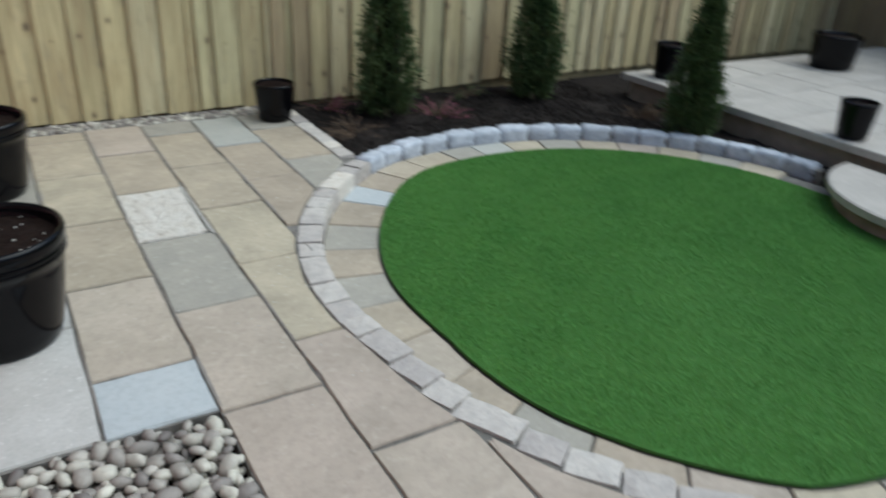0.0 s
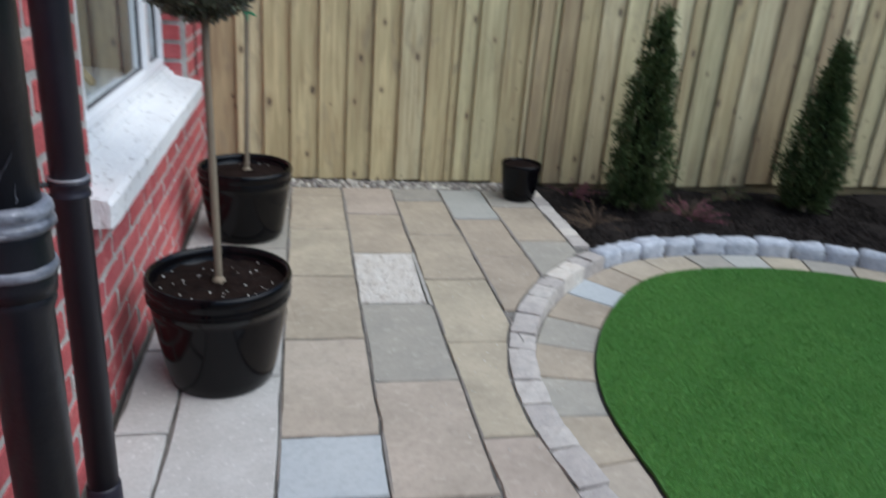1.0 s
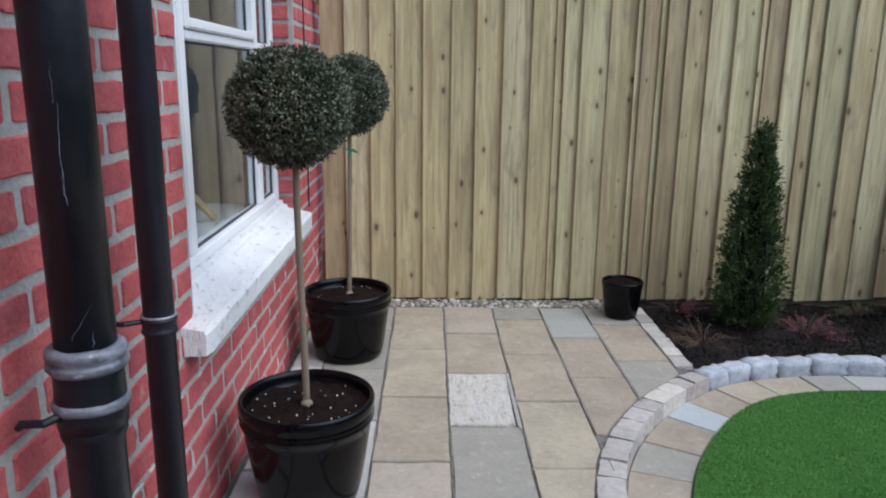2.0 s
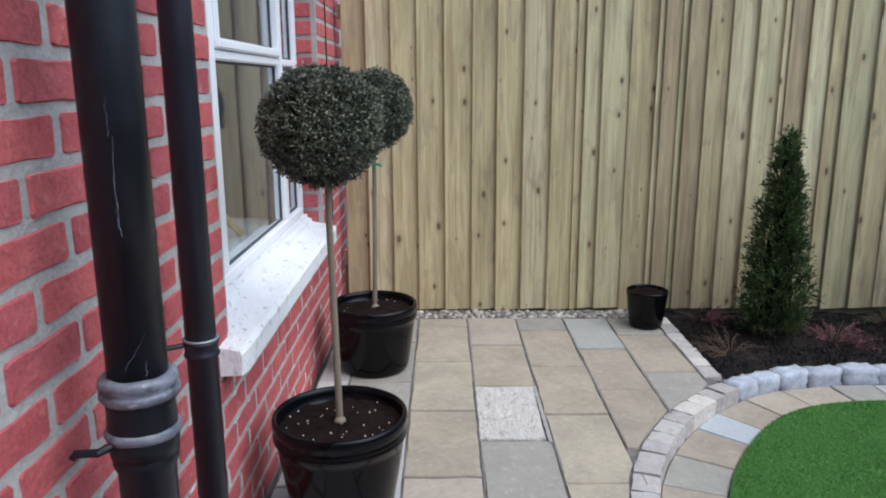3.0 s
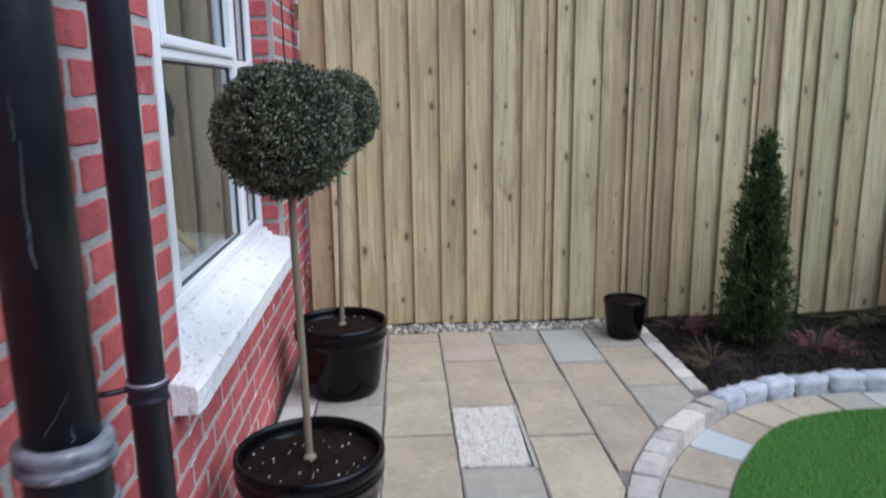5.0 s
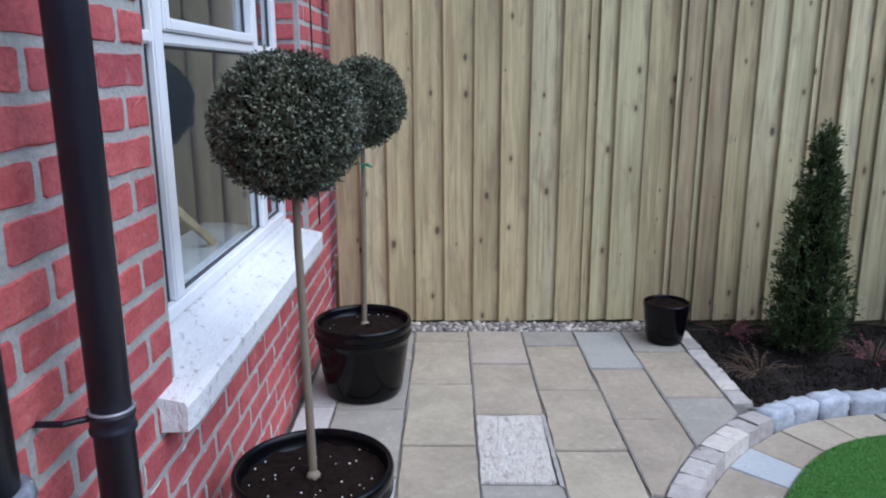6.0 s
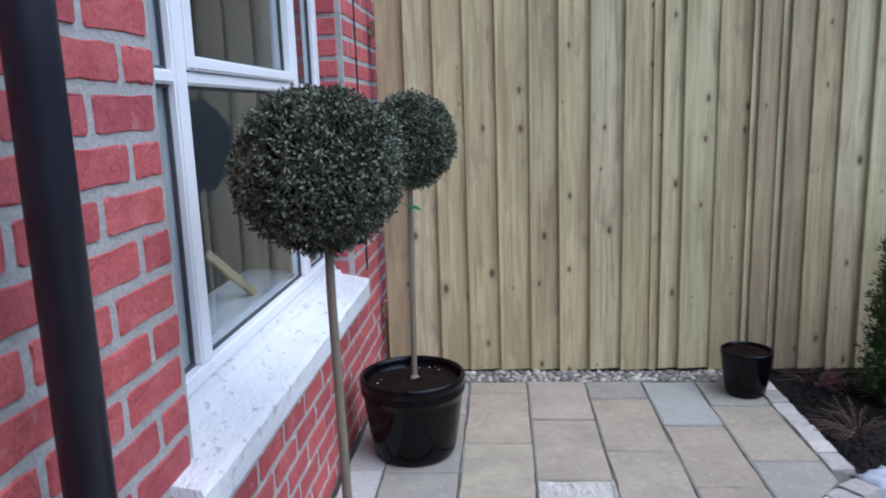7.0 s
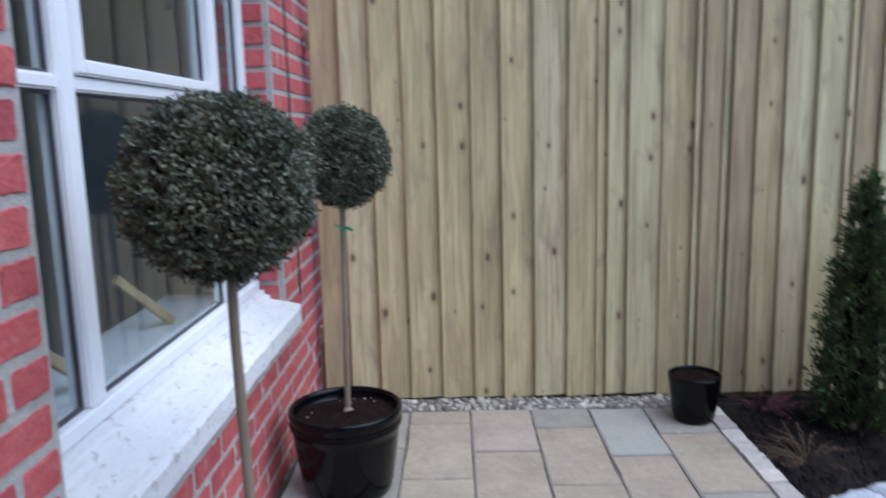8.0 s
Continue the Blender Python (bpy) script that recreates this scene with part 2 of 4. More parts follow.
M_HEATHER = mat("pink_heather", (0.36, 0.10, 0.175), (0.22, 0.085, 0.10), 18, 0.9, 0.0, rnd=0.4, island=True)
M_WHITE_BIT = mat("white_granule", (0.7, 0.68, 0.62), (0.6, 0.58, 0.52), 20, 0.8, 0.0)
M_TIE = mat("green_plastic_tie", (0.02, 0.30, 0.13), (0.03, 0.36, 0.17), 20, 0.5, 0.0)
M_CABLE = mat("black_cable", (0.02, 0.02, 0.02), (0.03, 0.03, 0.03), 20, 0.6, 0.0)
M_BRICKWALL_BROWN = mat("brown_retaining_stone", (0.20, 0.17, 0.135), (0.30, 0.26, 0.21), 9, 0.9, 0.5, 40)
M_GLASS = bpy.data.materials.new("window_glass")
M_GLASS.use_nodes = True
gb = M_GLASS.node_tree.nodes["Principled BSDF"]
gb.inputs["Base Color"].default_value = (0.80, 0.88, 0.92, 1)
gb.inputs["Specular Tint"].default_value = (0.78, 0.88, 1.0, 1)
gb.inputs["Roughness"].default_value, gb.inputs["Transmission Weight"].default_value, gb.inputs["IOR"].default_value = 0.0, 1.0, 1.4


# ---- mesh helpers ----
def part(name, bm, material, parent=None, label="", smooth=False):
    me = bpy.data.meshes.new(name)
    bm.to_mesh(me)
    bm.free()
    me.materials.append(material)
    if smooth:
        me.polygons.foreach_set("use_smooth", [True] * len(me.polygons))
    ob = new(name, me)
    ob.parent = parent
    return tagged(ob, label)


def mesh_of(name, verts, faces, material, smooth=False):
    me = bpy.data.meshes.new(name)
    me.from_pydata(verts, [], faces)
    me.materials.append(material)
    if smooth:
        me.polygons.foreach_set("use_smooth", [True] * len(me.polygons))
    me.update()
    return me


def box(bm, x0, x1, y0, y1, z0, z1, bevel=0.0, seg=1):
    r = bmesh.ops.create_cube(bm, size=1.0, matrix=Matrix.LocRotScale(((x0 + x1) / 2, (y0 + y1) / 2, (z0 + z1) / 2), None, (x1 - x0, y1 - y0, z1 - z0)))
    if bevel:
        es = list({e for v in r["verts"] for e in v.link_edges})
        bmesh.ops.bevel(bm, geom=es, offset=bevel, segments=seg, affect="EDGES")
    return bm


def lathe(bm, profile, segs=48, centre=(0, 0)):
    rings = []
    for r, z in profile:
        if r < 1e-5:
            rings.append([bm.verts.new((centre[0], centre[1], z))])
        else:
            rings.append([bm.verts.new((centre[0] + r * math.cos(2 * math.pi * k / segs), centre[1] + r * math.sin(2 * math.pi * k / segs), z)) for k in range(segs)])
    for a, b in zip(rings, rings[1:]):
        for k in range(segs):
            k2 = (k + 1) % segs
            q = [a[k % len(a)], a[k2 % len(a)], b[k2 % len(b)], b[k % len(b)]]
            q = list(dict.fromkeys(q))
            if len(q) > 2:
                bm.faces.new(q)
    bmesh.ops.recalc_face_normals(bm, faces=bm.faces)
    return bm


def tube(bm, pts, r0, r1=None, segs=10):
    r1 = r0 if r1 is None else r1
    pts = [Vector(p) for p in pts]
    rings = []
    for i, p in enumerate(pts):
        d = (pts[min(i + 1, len(pts) - 1)] - pts[max(i - 1, 0)]).normalized()
        u = d.orthogonal().normalized()
        v = d.cross(u)
        r = r0 + (r1 - r0) * i / (len(pts) - 1)
        rings.append([bm.verts.new(p + r * (math.cos(2 * math.pi * k / segs) * u + math.sin(2 * math.pi * k / segs) * v)) for k in range(segs)])
    for a, b in zip(rings, rings[1:]):
        best = min(range(segs), key=lambda s: sum((a[k].co - b[(k + s) % segs].co).length for k in range(segs)))
        for k in range(segs):
            bm.faces.new([a[k], a[(k + 1) % segs], b[(k + 1 + best) % segs], b[(k + best) % segs]])
    bm.faces.new(rings[0])
    bm.faces.new(rings[-1])
    bmesh.ops.recalc_face_normals(bm, faces=bm.faces)
    return bm


def prism(bm, poly, z0, z1, edge=0.003, wob=0.002):
    """A flat stone: an outline, raised, with a worn top edge."""
    c = Vector((sum(p[0] for p in poly) / len(poly), sum(p[1] for p in poly) / len(poly), 0))
    lo, mid, hi = [], [], []
    for x, y in poly:
        v = Vector((x, y, 0))
        w = v + (c - v).normalized() * (edge + random.uniform(0, wob))
        lo.append(bm.verts.new((x, y, z0)))
        mid.append(bm.verts.new((x, y, z1 - 0.006)))
        hi.append(bm.verts.new((w.x, w.y, z1 + random.uniform(-0.0012, 0.0012))))
    k = len(poly)
    for i in range(k):
        j = (i + 1) % k
        bm.faces.new([lo[i], lo[j], mid[j], mid[i]])
        bm.faces.new([mid[i], mid[j], hi[j], hi[i]])
    bm.faces.new(hi)
    bmesh.ops.recalc_face_normals(bm, faces=bm.faces)
    return bm


def thing(name, label, category, at=(0, 0, 0), group="", kind=""):
    e = tagged(new(name), label, category, group, kind)
    e.location = at
    return e


def structure(name, label, category):
    return tagged(new(name), label, category, kind="structure")


# ---- the plan ----
WALL_END, FENCE_Y, SIDE_X = 5.55, 5.26, 7.9
CX, CY, R_OUT, R_IN, R_LAWN, RING_Z = 2.88, 2.67, 1.60, 1.50, 1.295, -0.07
WIN_Y0, WIN_Y1, WIN_Z0, WIN_Z1, FRAME_X = 2.80, 4.615, 0.745, 2.25, -0.10


def swell(deg):
    """How far the ring leaves a true circle."""
    deg %= 360
    return 0.04 * math.exp(-((deg - 115) / 16) ** 2) + (0.0042 * (deg - 192) if 192 < deg < 240 else 0.2 * max(0, 1 - (deg - 240) / 60) if 240 <= deg < 300 else 0)


def lawn_edge(deg):
    """The lawn's radius, which wanders a little in its ring."""
    deg %= 360
    k = min(1.0, max(0.0, (deg - 185) / 27))
    return R_LAWN - 0.035 * math.exp(-((deg - 150) / 25) ** 2) + (0.05 * k if deg < 300 else 0)


def on_ring(deg, r, z=None):
    r += swell(deg)
    p = (CX + r * math.cos(radians(deg)), CY + r * math.sin(radians(deg)))
    return p if z is None else (*p, z)


def kerb_x(y, r):
    """The ring's side towards the house, at y."""
    best = None
    for k in range(90, 271, 1):
        x1, y1 = on_ring(k, r)
        x2, y2 = on_ring(k + 1, r)
        if (y1 - y) * (y2 - y) <= 0 and y1 != y2:
            x = x1 + (x2 - x1) * (y - y1) / (y2 - y1)
            best = x if best is None else min(best, x)
    return best


# ---- ground ----
bm = bmesh.new()
box(bm, -300, 300, -300, 300, -0.33, -0.13)
tagged(part("ground", bm, M_SOIL), "dark earth under the whole garden", "ground", kind="structure")
bm = bmesh.new()
lim = [(-3.0, 2.02), (1.0, 2.02)] + [(y, kerb_x(y, R_OUT - 0.03)) for y in np.linspace(1.2, 2.295, 12)] + [(y, min(2.0, kerb_x(y, R_OUT - 0.03))) for y in np.linspace(2.2951, 4.12, 20)] + [(4.13, 1.99), (5.6, 1.99)]
cut = [0.80 if 1.19 < y < 2.2951 else 0.03 for y, _ in lim]
rows = [(bm.verts.new((c, y, -0.009)), bm.verts.new((max(x, c + 0.01), y, -0.009))) for (y, x), c in zip(lim, cut)]
for a, b in zip(rows, rows[1:]):
    bm.faces.new([a[0], a[1], b[1], b[0]])
r = bmesh.ops.extrude_face_region(bm, geom=list(bm.faces))
for q in [g for g in r["geom"] if isinstance(g, bmesh.types.BMVert)]:
    q.co.z -= 0.10
bmesh.ops.recalc_face_normals(bm, faces=bm.faces)
joint_bed = tagged(part("pavement", bm, M_JOINT), "patio of buff and grey riven sandstone flags beside the house", "patio", kind="structure")

# flags: columns from the house wall towards the lawn, with the cross joints and stone of each
B, T, G, U, W, P = M_BUFF, M_TAN, M_GREY, M_BLUE, M_CREAM, M_PALE
COLUMNS = [
    (0.035, 0.19, [(5.05, P), (4.62, P), (4.09, P), (3.55, P), (3.10, P), (2.62, P), (2.298, None)]),
    (0.19, 0.50, [(5.05, G), (4.63, G), (4.06, G), (3.50, P), (2.92, P), (2.298, None)]),
    (0.50, 0.80, [(5.06, B), (4.90, B), (4.33, B), (3.74, B), (3.17, T), (2.575, M_BLUE_RING), (2.295, None)]),
    (0.80, 1.10, [(5.06, T), (4.58, B), (4.01, W), (3.46, G), (2.86, T), (2.275, T), (1.69, B), (1.1, B), (0.5, G), (-0.1, None)]),
    (1.10, 1.39, [(5.06, G), (4.83, B), (4.26, B), (3.70, B), (3.12, B), (2.53, T), (1.95, T), (1.37, B), (0.8, T), (0.2, None)]),
    (1.39, 1.66, [(5.05, U), (4.52, B), (3.965, B), (3.38, None), (2.0, T), (1.37, T), (0.7, None)]),
    (1.66, 1.945, [(5.05, G), (4.745, B), (4.185, G), (3.60, None)]),
]


def flag(x0, x1, y0, y1, stone, gap=0.0043, taper=0.0):
    """One flag with slightly uneven edges, cut to the kerb where it meets it."""
    seed = random.uniform(0, 90)
    wob = lambda a, b: 0.006 * noise.noise((a * 9 + seed, b * 9, seed)) + random.uniform(-0.001, 0.001)
    left, right = [], []
    for i in range(9):
        y = y0 + 1.6 * gap + (y1 - y0 - 3.2 * gap) * i / 8
        lim = kerb_x(y, R_OUT + 0.012)
        edge = x1 - gap - taper * (1.5 - i / 8)
        xr = min(edge, lim) if lim is not None else edge
        if xr > x0 + gap + 0.01:
            left.append((x0 + gap + wob(0, y), y))
            right.append((xr + wob(3, y), y))
    if len(left) < 2:
        return
    ends = []
    for (xa, ya), (xb, _) in ((left[-1], right[-1]), (right[0], left[0])):
        ends.append([(xa + (xb - xa) * k / 5, ya + wob(k * 0.06, 7)) for k in range(1, 5)])
    poly = left + ends[0] + right[::-1] + ends[1]
    part("flag", prism(bmesh.new(), poly, -0.05, random.uniform(-0.002, 0.002)), stone, joint_bed)


for x0, x1, rows in COLUMNS:
    for (ya, stone), (yb, _) in zip(rows, rows[1:]):
        if stone:
            flag(x0, x1, yb, ya, stone, taper=0.014 if stone is W else 0.0)
# pale pointing smeared along one side of the long joints
rng = np.random.default_rng(17)
vs, fs = [], []
for line in (0.50, 0.80, 1.10, 1.39, 1.66):
    far = 3.55 if line > 1.6 else 3.1 if line > 1.3 else 2.3
    last = None
    for y in np.arange(far, 5.05, 0.02):
        w = 0.0035 + 0.009 * noise.noise((line * 31, y * 3.1, 0)) + 0.004 * noise.noise((line * 17, y * 19, 4))
        if line == 1.10 and 3.44 < y < 4.02:
            w = -0.020 + 0.004 * noise.noise((3, y * 25, 1))
        if abs(w) > 0.0012:
            k = len(vs)
            vs += [(line + 0.001, y, -0.0015), (line + 0.0035 + w, y + rng.uniform(-0.002, 0.002), 0.0035)]
            if last is not None:
                fs.append((last, last + 1, k + 1, k))
            last = k
        else:
            last = None
ob = new("pointing", mesh_of("pointing", vs, fs, M_POINTING))
ob.parent = joint_bed
tagged(ob, "pale smeared mortar along the joints", kind="stuff")

# ---- lawn and its ring ----
bm = bmesh.new()
ring = [bm.verts.new(on_ring(d, 1.46, RING_Z - 0.012)) for d in range(0, 360, 4)]
bm.faces.new(ring)
r = bmesh.ops.extrude_face_region(bm, geom=list(bm.faces))
for v in [g for g in r["geom"] if isinstance(g, bmesh.types.BMVert)]:
    v.co.z -= 0.2
bmesh.ops.recalc_face_normals(bm, faces=bm.faces)
ring_bed = tagged(part("path", bm, M_JOINT), "curved edging path of sandstone flags round the lawn", "path", kind="structure")
RING_ANGLES = [92, 100.5, 110.7, 120, 129, 137, 148.0, 158.2, 168, 177.9, 188.4, 199.2, 208.3, 218, 228, 238, 248, 258, 268, 278, 288, 298, 308, 318, 328, 338]
RING_STONES = [G, B, B, B, M_BLUE_RING, B, G, B, G, B, T, B, G, B, T, B, G, B, T, B, G, B, B, B, G]
RING_ANGLES = [14, 24, 34, 44, 54, 64, 74, 83] + RING_ANGLES
RING_STONES = [B, G, B, T, B, G, B, U] + RING_STONES
for a0, a1, stone in zip(RING_ANGLES, RING_ANGLES[1:], RING_STONES):
    steps = [a0 + 0.14 + (a1 - a0 - 0.28) * i / 5 for i in range(6)]
    poly = [on_ring(a, R_IN - 0.004) for a in steps] + [on_ring(a, lawn_edge(a)) for a in steps[::-1]]
    part("flag", prism(bmesh.new(), poly, RING_Z - 0.05, RING_Z + random.uniform(-0.002, 0.002), 0.004), stone, ring_bed)

bm = bmesh.new()
face = bm.faces.new([bm.verts.new(on_ring(d, lawn_edge(d) - 0.008, RING_Z)) for d in range(0, 360, 3)])
r = bmesh.ops.extrude_face_region(bm, geom=[face])
for v in [g for g in r["geom"] if isinstance(g, bmesh.types.BMVert)]:
    v.co.z += 0.012
bmesh.ops.recalc_face_normals(bm, faces=bm.faces)
tagged(part("lawn", bm, M_TURF), "round green lawn with short even grass", "lawn", kind="structure")
rng = np.random.default_rng(4)
N = 400000
ang = rng.uniform(0, 360, N)
rad = (np.array([swell(a) + lawn_edge(a) - 0.010 for a in np.arange(361)])[ang.astype(int)]) * np.sqrt(rng.uniform(0, 1, N))
bx, by = CX + rad * np.cos(np.radians(ang)), CY + rad * np.sin(np.radians(ang))
hgt, lean, wid, yaw = rng.uniform(0.006, 0.012, N), rng.normal(0, 0.0055, (N, 2)), rng.uniform(0.0011, 0.0020, N), rng.uniform(0, 6.283, N)
z0 = RING_Z + 0.010
v = np.empty((N, 3, 3))
v[:, 0] = np.c_[bx - wid * np.cos(yaw), by - wid * np.sin(yaw), np.full(N, z0)]
v[:, 1] = np.c_[bx + wid * np.cos(yaw), by + wid * np.sin(yaw), np.full(N, z0)]
v[:, 2] = np.c_[bx + lean[:, 0], by + lean[:, 1], z0 + hgt]
me = mesh_of("grass", v.reshape(-1, 3), np.arange(3 * N).reshape(-1, 3).tolist(), M_BLADE)
tagged(new("grass", me), "short dense green grass blades of the round lawn", "grass", kind="stuff")

# ---- kerb of granite setts ----
bm = bmesh.new()
a_in = [bm.verts.new(on_ring(d, R_IN + 0.01, -0.02)) for d in range(8, 330, 4)]
a_out = [bm.verts.new(on_ring(d, R_OUT - 0.004, -0.02)) for d in range(8, 330, 4)]
for i in range(len(a_in) - 1):
    bm.faces.new([a_in[i], a_out[i], a_out[i + 1], a_in[i + 1]])
r = bmesh.ops.extrude_face_region(bm, geom=list(bm.faces))
for q in [g for g in r["geom"] if isinstance(g, bmesh.types.BMVert)]:
    q.co.z -= 0.25
bmesh.ops.recalc_face_normals(bm, faces=bm.faces)
kerb = tagged(part("kerb", bm, M_JOINT), "ring kerb of tumbled grey granite setts round the lawn", "kerb", kind="structure")


def sett(x, y, z, length, width, height, turn, stone, parent, rough=0.006, round_off=0.3):
    """A tumbled block: a cube drawn in towards a rounded form, then chipped."""
    b = bmesh.new()
    bmesh.ops.create_cube(b, size=2.0)
    bmesh.ops.subdivide_edges(b, edges=list(b.edges), cuts=3, use_grid_fill=True)
    off = Vector((random.uniform(0, 50), random.uniform(0, 50), random.uniform(0, 50)))
    half = Vector((width / 2, length / 2, height / 2))
    for q in b.verts:
        p = q.co.copy()
        big = (abs(p.x) ** 6 + abs(p.y) ** 6 + abs(p.z) ** 6) ** (1 / 6)
        p = p.lerp(p / big, round_off)
        p = Vector((p.x * half.x, p.y * half.y, p.z * half.z))
        q.co = p + Vector((noise.noise(p * 28 + off), noise.noise(p * 28 - off), noise.noise(p * 33 + off * 2))) * rough * 1.3 + Vector((random.uniform(-1, 1), random.uniform(-1, 1), random.uniform(-1, 1))) * rough * 0.22
    b.transform(pose(x, y, z - height / 2, random.uniform(-2, 2), random.uniform(-2, 2), turn))
    part("sett", b, stone, parent, smooth=rough > 0.005)


a = 9.0
while a < 322:
    step = random.uniform(5.6, 7.4)
    if 121 < a < 165:
        step = random.uniform(3.2, 4.6)
    elif a >= 165:
        step = random.uniform(4.0, 8.5)
    mid = a + step / 2
    rr = (R_IN + R_OUT) / 2
    x, y = on_ring(mid, rr)
    warm = mid > 122
    stone = random.choices((M_GRANITE_WARM, M_SETT_PALE, M_GRANITE), (4, 1, 0) if mid < 150 else (1, 0, 0))[0] if warm else M_GRANITE
    sett(x, y, random.uniform(0.0, 0.006) if warm else random.uniform(0.004, 0.014), (rr + swell(mid)) * radians(step) - (0.004 if warm else -0.001), 0.104 if warm else 0.100, 0.11, mid, stone, kerb, 0.003 if warm else 0.009, 0.3 if warm else 0.55)
    a += step

# border of setts between patio and planting bed
bm = bmesh.new()
box(bm, 1.95, 2.045, 4.10, 5.10, -0.2, -0.016)
border = tagged(part("edging", bm, M_JOINT), "straight edging of pale setts between patio and planting bed", "edging", kind="structure")
y = 4.11
while y < 5.05:
    ln = random.uniform(0.10, 0.17)
    sett(1.998, y + ln / 2, random.uniform(-0.001, 0.004), ln - 0.006, 0.088, 0.09, 0, random.choice((M_GRANITE_WARM, M_GRANITE_WARM, M_SETT_PALE)), border, 0.003, 0.3)
    y += ln

# ---- planting bed ----
bm = bmesh.new()
gx, gy = 90, 70
X0, X1, Y0, Y1 = 1.95, 4.55, 2.6, 5.40
grid = {}
for i in range(gx + 1):
    for j in range(gy + 1):
        x, y = X0 + (X1 - X0) * i / gx, Y0 + (Y1 - Y0) * j / gy
        d = math.hypot(x - CX, y - CY)
        if d > 1.565:
            h = 0.022 * noise.noise((x * 5, y * 5, 0)) + 0.014 * noise.noise((x * 17, y * 17, 3)) + 0.008 * noise.noise((x * 45, y * 45, 7))
            grid[i, j] = bm.verts.new((x, y, -0.035 + h))
for i in range(gx):
    for j in range(gy):
        q = [grid.get(k) for k in ((i, j), (i + 1, j), (i + 1, j + 1), (i, j + 1))]
        if all(q):
            bm.faces.new(q)
tagged(part("planting_bed", bm, M_SOIL, smooth=True), "planting bed of dark crumbly soil along the fence", "soil", kind="structure")
rng = np.random.default_rng(9)


def chips(name, n, place, size, material, label, seed):
    """Loose crumbs scattered over a surface, as one heap."""
    g = np.random.default_rng(seed)
    vs, fs = [], []
    for _ in range(n):
        x, y, z = place(g)
        r = g.uniform(*size)
        b = len(vs)
        for sx, sy, sz in ((1, 0, 0), (-0.5, 0.8, 0), (-0.5, -0.8, 0), (0, 0, 0.8), (0, 0, -0.5)):
            vs.append((x + r * (sx + g.uniform(-0.4, 0.4)), y + r * (sy + g.uniform(-0.4, 0.4)), z + r * (sz + g.uniform(-0.2, 0.2))))
        fs += [(b, b + 1, b + 3), (b + 1, b + 2, b + 3), (b + 2, b, b + 3), (b + 1, b, b + 4), (b + 2, b + 1, b + 4), (b, b + 2, b + 4)]
    return tagged(new(name, mesh_of(name, vs, fs, material)), label, name.replace("_", " "), kind="stuff")


def in_bed(g):
    while True:
        x, y = g.uniform(2.08, 4.42), g.uniform(2.9, 5.2)
        if math.hypot(x - CX, y - CY) > 1.68:
            return x, y, -0.03


chips("soil_crumbs", 5000, in_bed, (0.005, 0.016), M_SOIL, "dark crumbs of soil and bark on the bed", 11)



def on_flags(g):
    if g.random() < 0.45:
        a = g.uniform(118, 200)
        x, y = on_ring(a, R_IN + g.choice((0.16, 0.25, -0.06)) + g.normal(0, 0.06))
        inside = math.hypot(x - CX, y - CY) < R_IN - 0.01
        return x, y, RING_Z + 0.002 if inside else 0.008
    return g.uniform(0.52, 1.6), g.uniform(2.4, 5.0), 0.002


chips("grit", 170, on_flags, (0.0015, 0.0042), M_LIME, "pale crumbs of mortar and grit left on the flags", 41)

# ---- fence ----
fence = structure("fence", "tall closeboard fence of pale treated pine boards", "fence")


def board_mesh(name, material, z0, z1):
    """One feather-edged board, 1 wide: thick at the side that overlaps its neighbour."""
    prof = [(0.09, -0.010), (0.0, -0.031), (0.025, -0.035), (0.98, -0.010), (1.0, -0.008), (1.0, 0.0), (0.12, 0.0), (0.11, -0.010)]
    vs = [(x, y, z) for z in (z0, z1) for x, y in prof]
    n = len(prof)
    fs = [(i, (i + 1) % n, n + (i + 1) % n, n + i) for i in range(n)] + [tuple(range(n))[::-1], tuple(range(n, 2 * n))]
    return mesh_of(name, vs, fs, material)


FT, FB, FG, FP = M_FENCE, M_FENCE_BROWN, M_FENCE_GREEN, M_FENCE_PALE
BOARDS = [(0.05, FB), (0.19, FP), (0.345, FT), (0.50, FT), (0.668, FT), (0.832, FT), (0.988, FT), (1.148, FP), (1.312, FT), (1.465, FT), (1.515, FG), (1.618, FG), (1.78, FT),
          (1.942, FP), (1.978, FB), (2.078, FG), (2.118, FB), (2.242, FT), (2.385, FP), (2.535, FG), (2.69, FP), (2.73, FB), (2.85, FP), (2.98, FT), (3.08, FG), (3.256, FT), (3.416, FP), (3.60, FB), (3.80, FG)]
random.seed(21)
while BOARDS[-1][0] < SIDE_X:
    BOARDS.append((BOARDS[-1][0] + random.uniform(0.12, 0.165), random.choice((FT, FT, FP, FG, FP, FB))))
SHAPES = {(m.name, up): board_mesh("board", m, up, 2.15) for m in (FT, FB, FG, FP) for up in (0.008, 0.03)}
for (x0, wood), (x1, _) in zip(BOARDS, BOARDS[1:]):
    ob = new("board", SHAPES[wood.name, 0.008 if x0 < 3.5 else 0.03])
    ob.parent = fence
    proud = random.choice((0.0, 0.004, 0.010))
    ob.matrix_basis = Matrix.LocRotScale((x0 - 0.004, FENCE_Y - proud, random.uniform(-0.006, 0.006)), Euler((0, random.uniform(-0.003, 0.003), 0)), (x1 - x0 + 0.020, 1, 1))
# added dark sheet: blocks light from behind, keeps the gap under the boards dark
bm = bmesh.new()
box(bm, 0.02, SIDE_X, FENCE_Y + 0.004, FENCE_Y + 0.011, -0.3, 0.30)
part("gravel_board", bm, M_FENCE_DARK, fence)
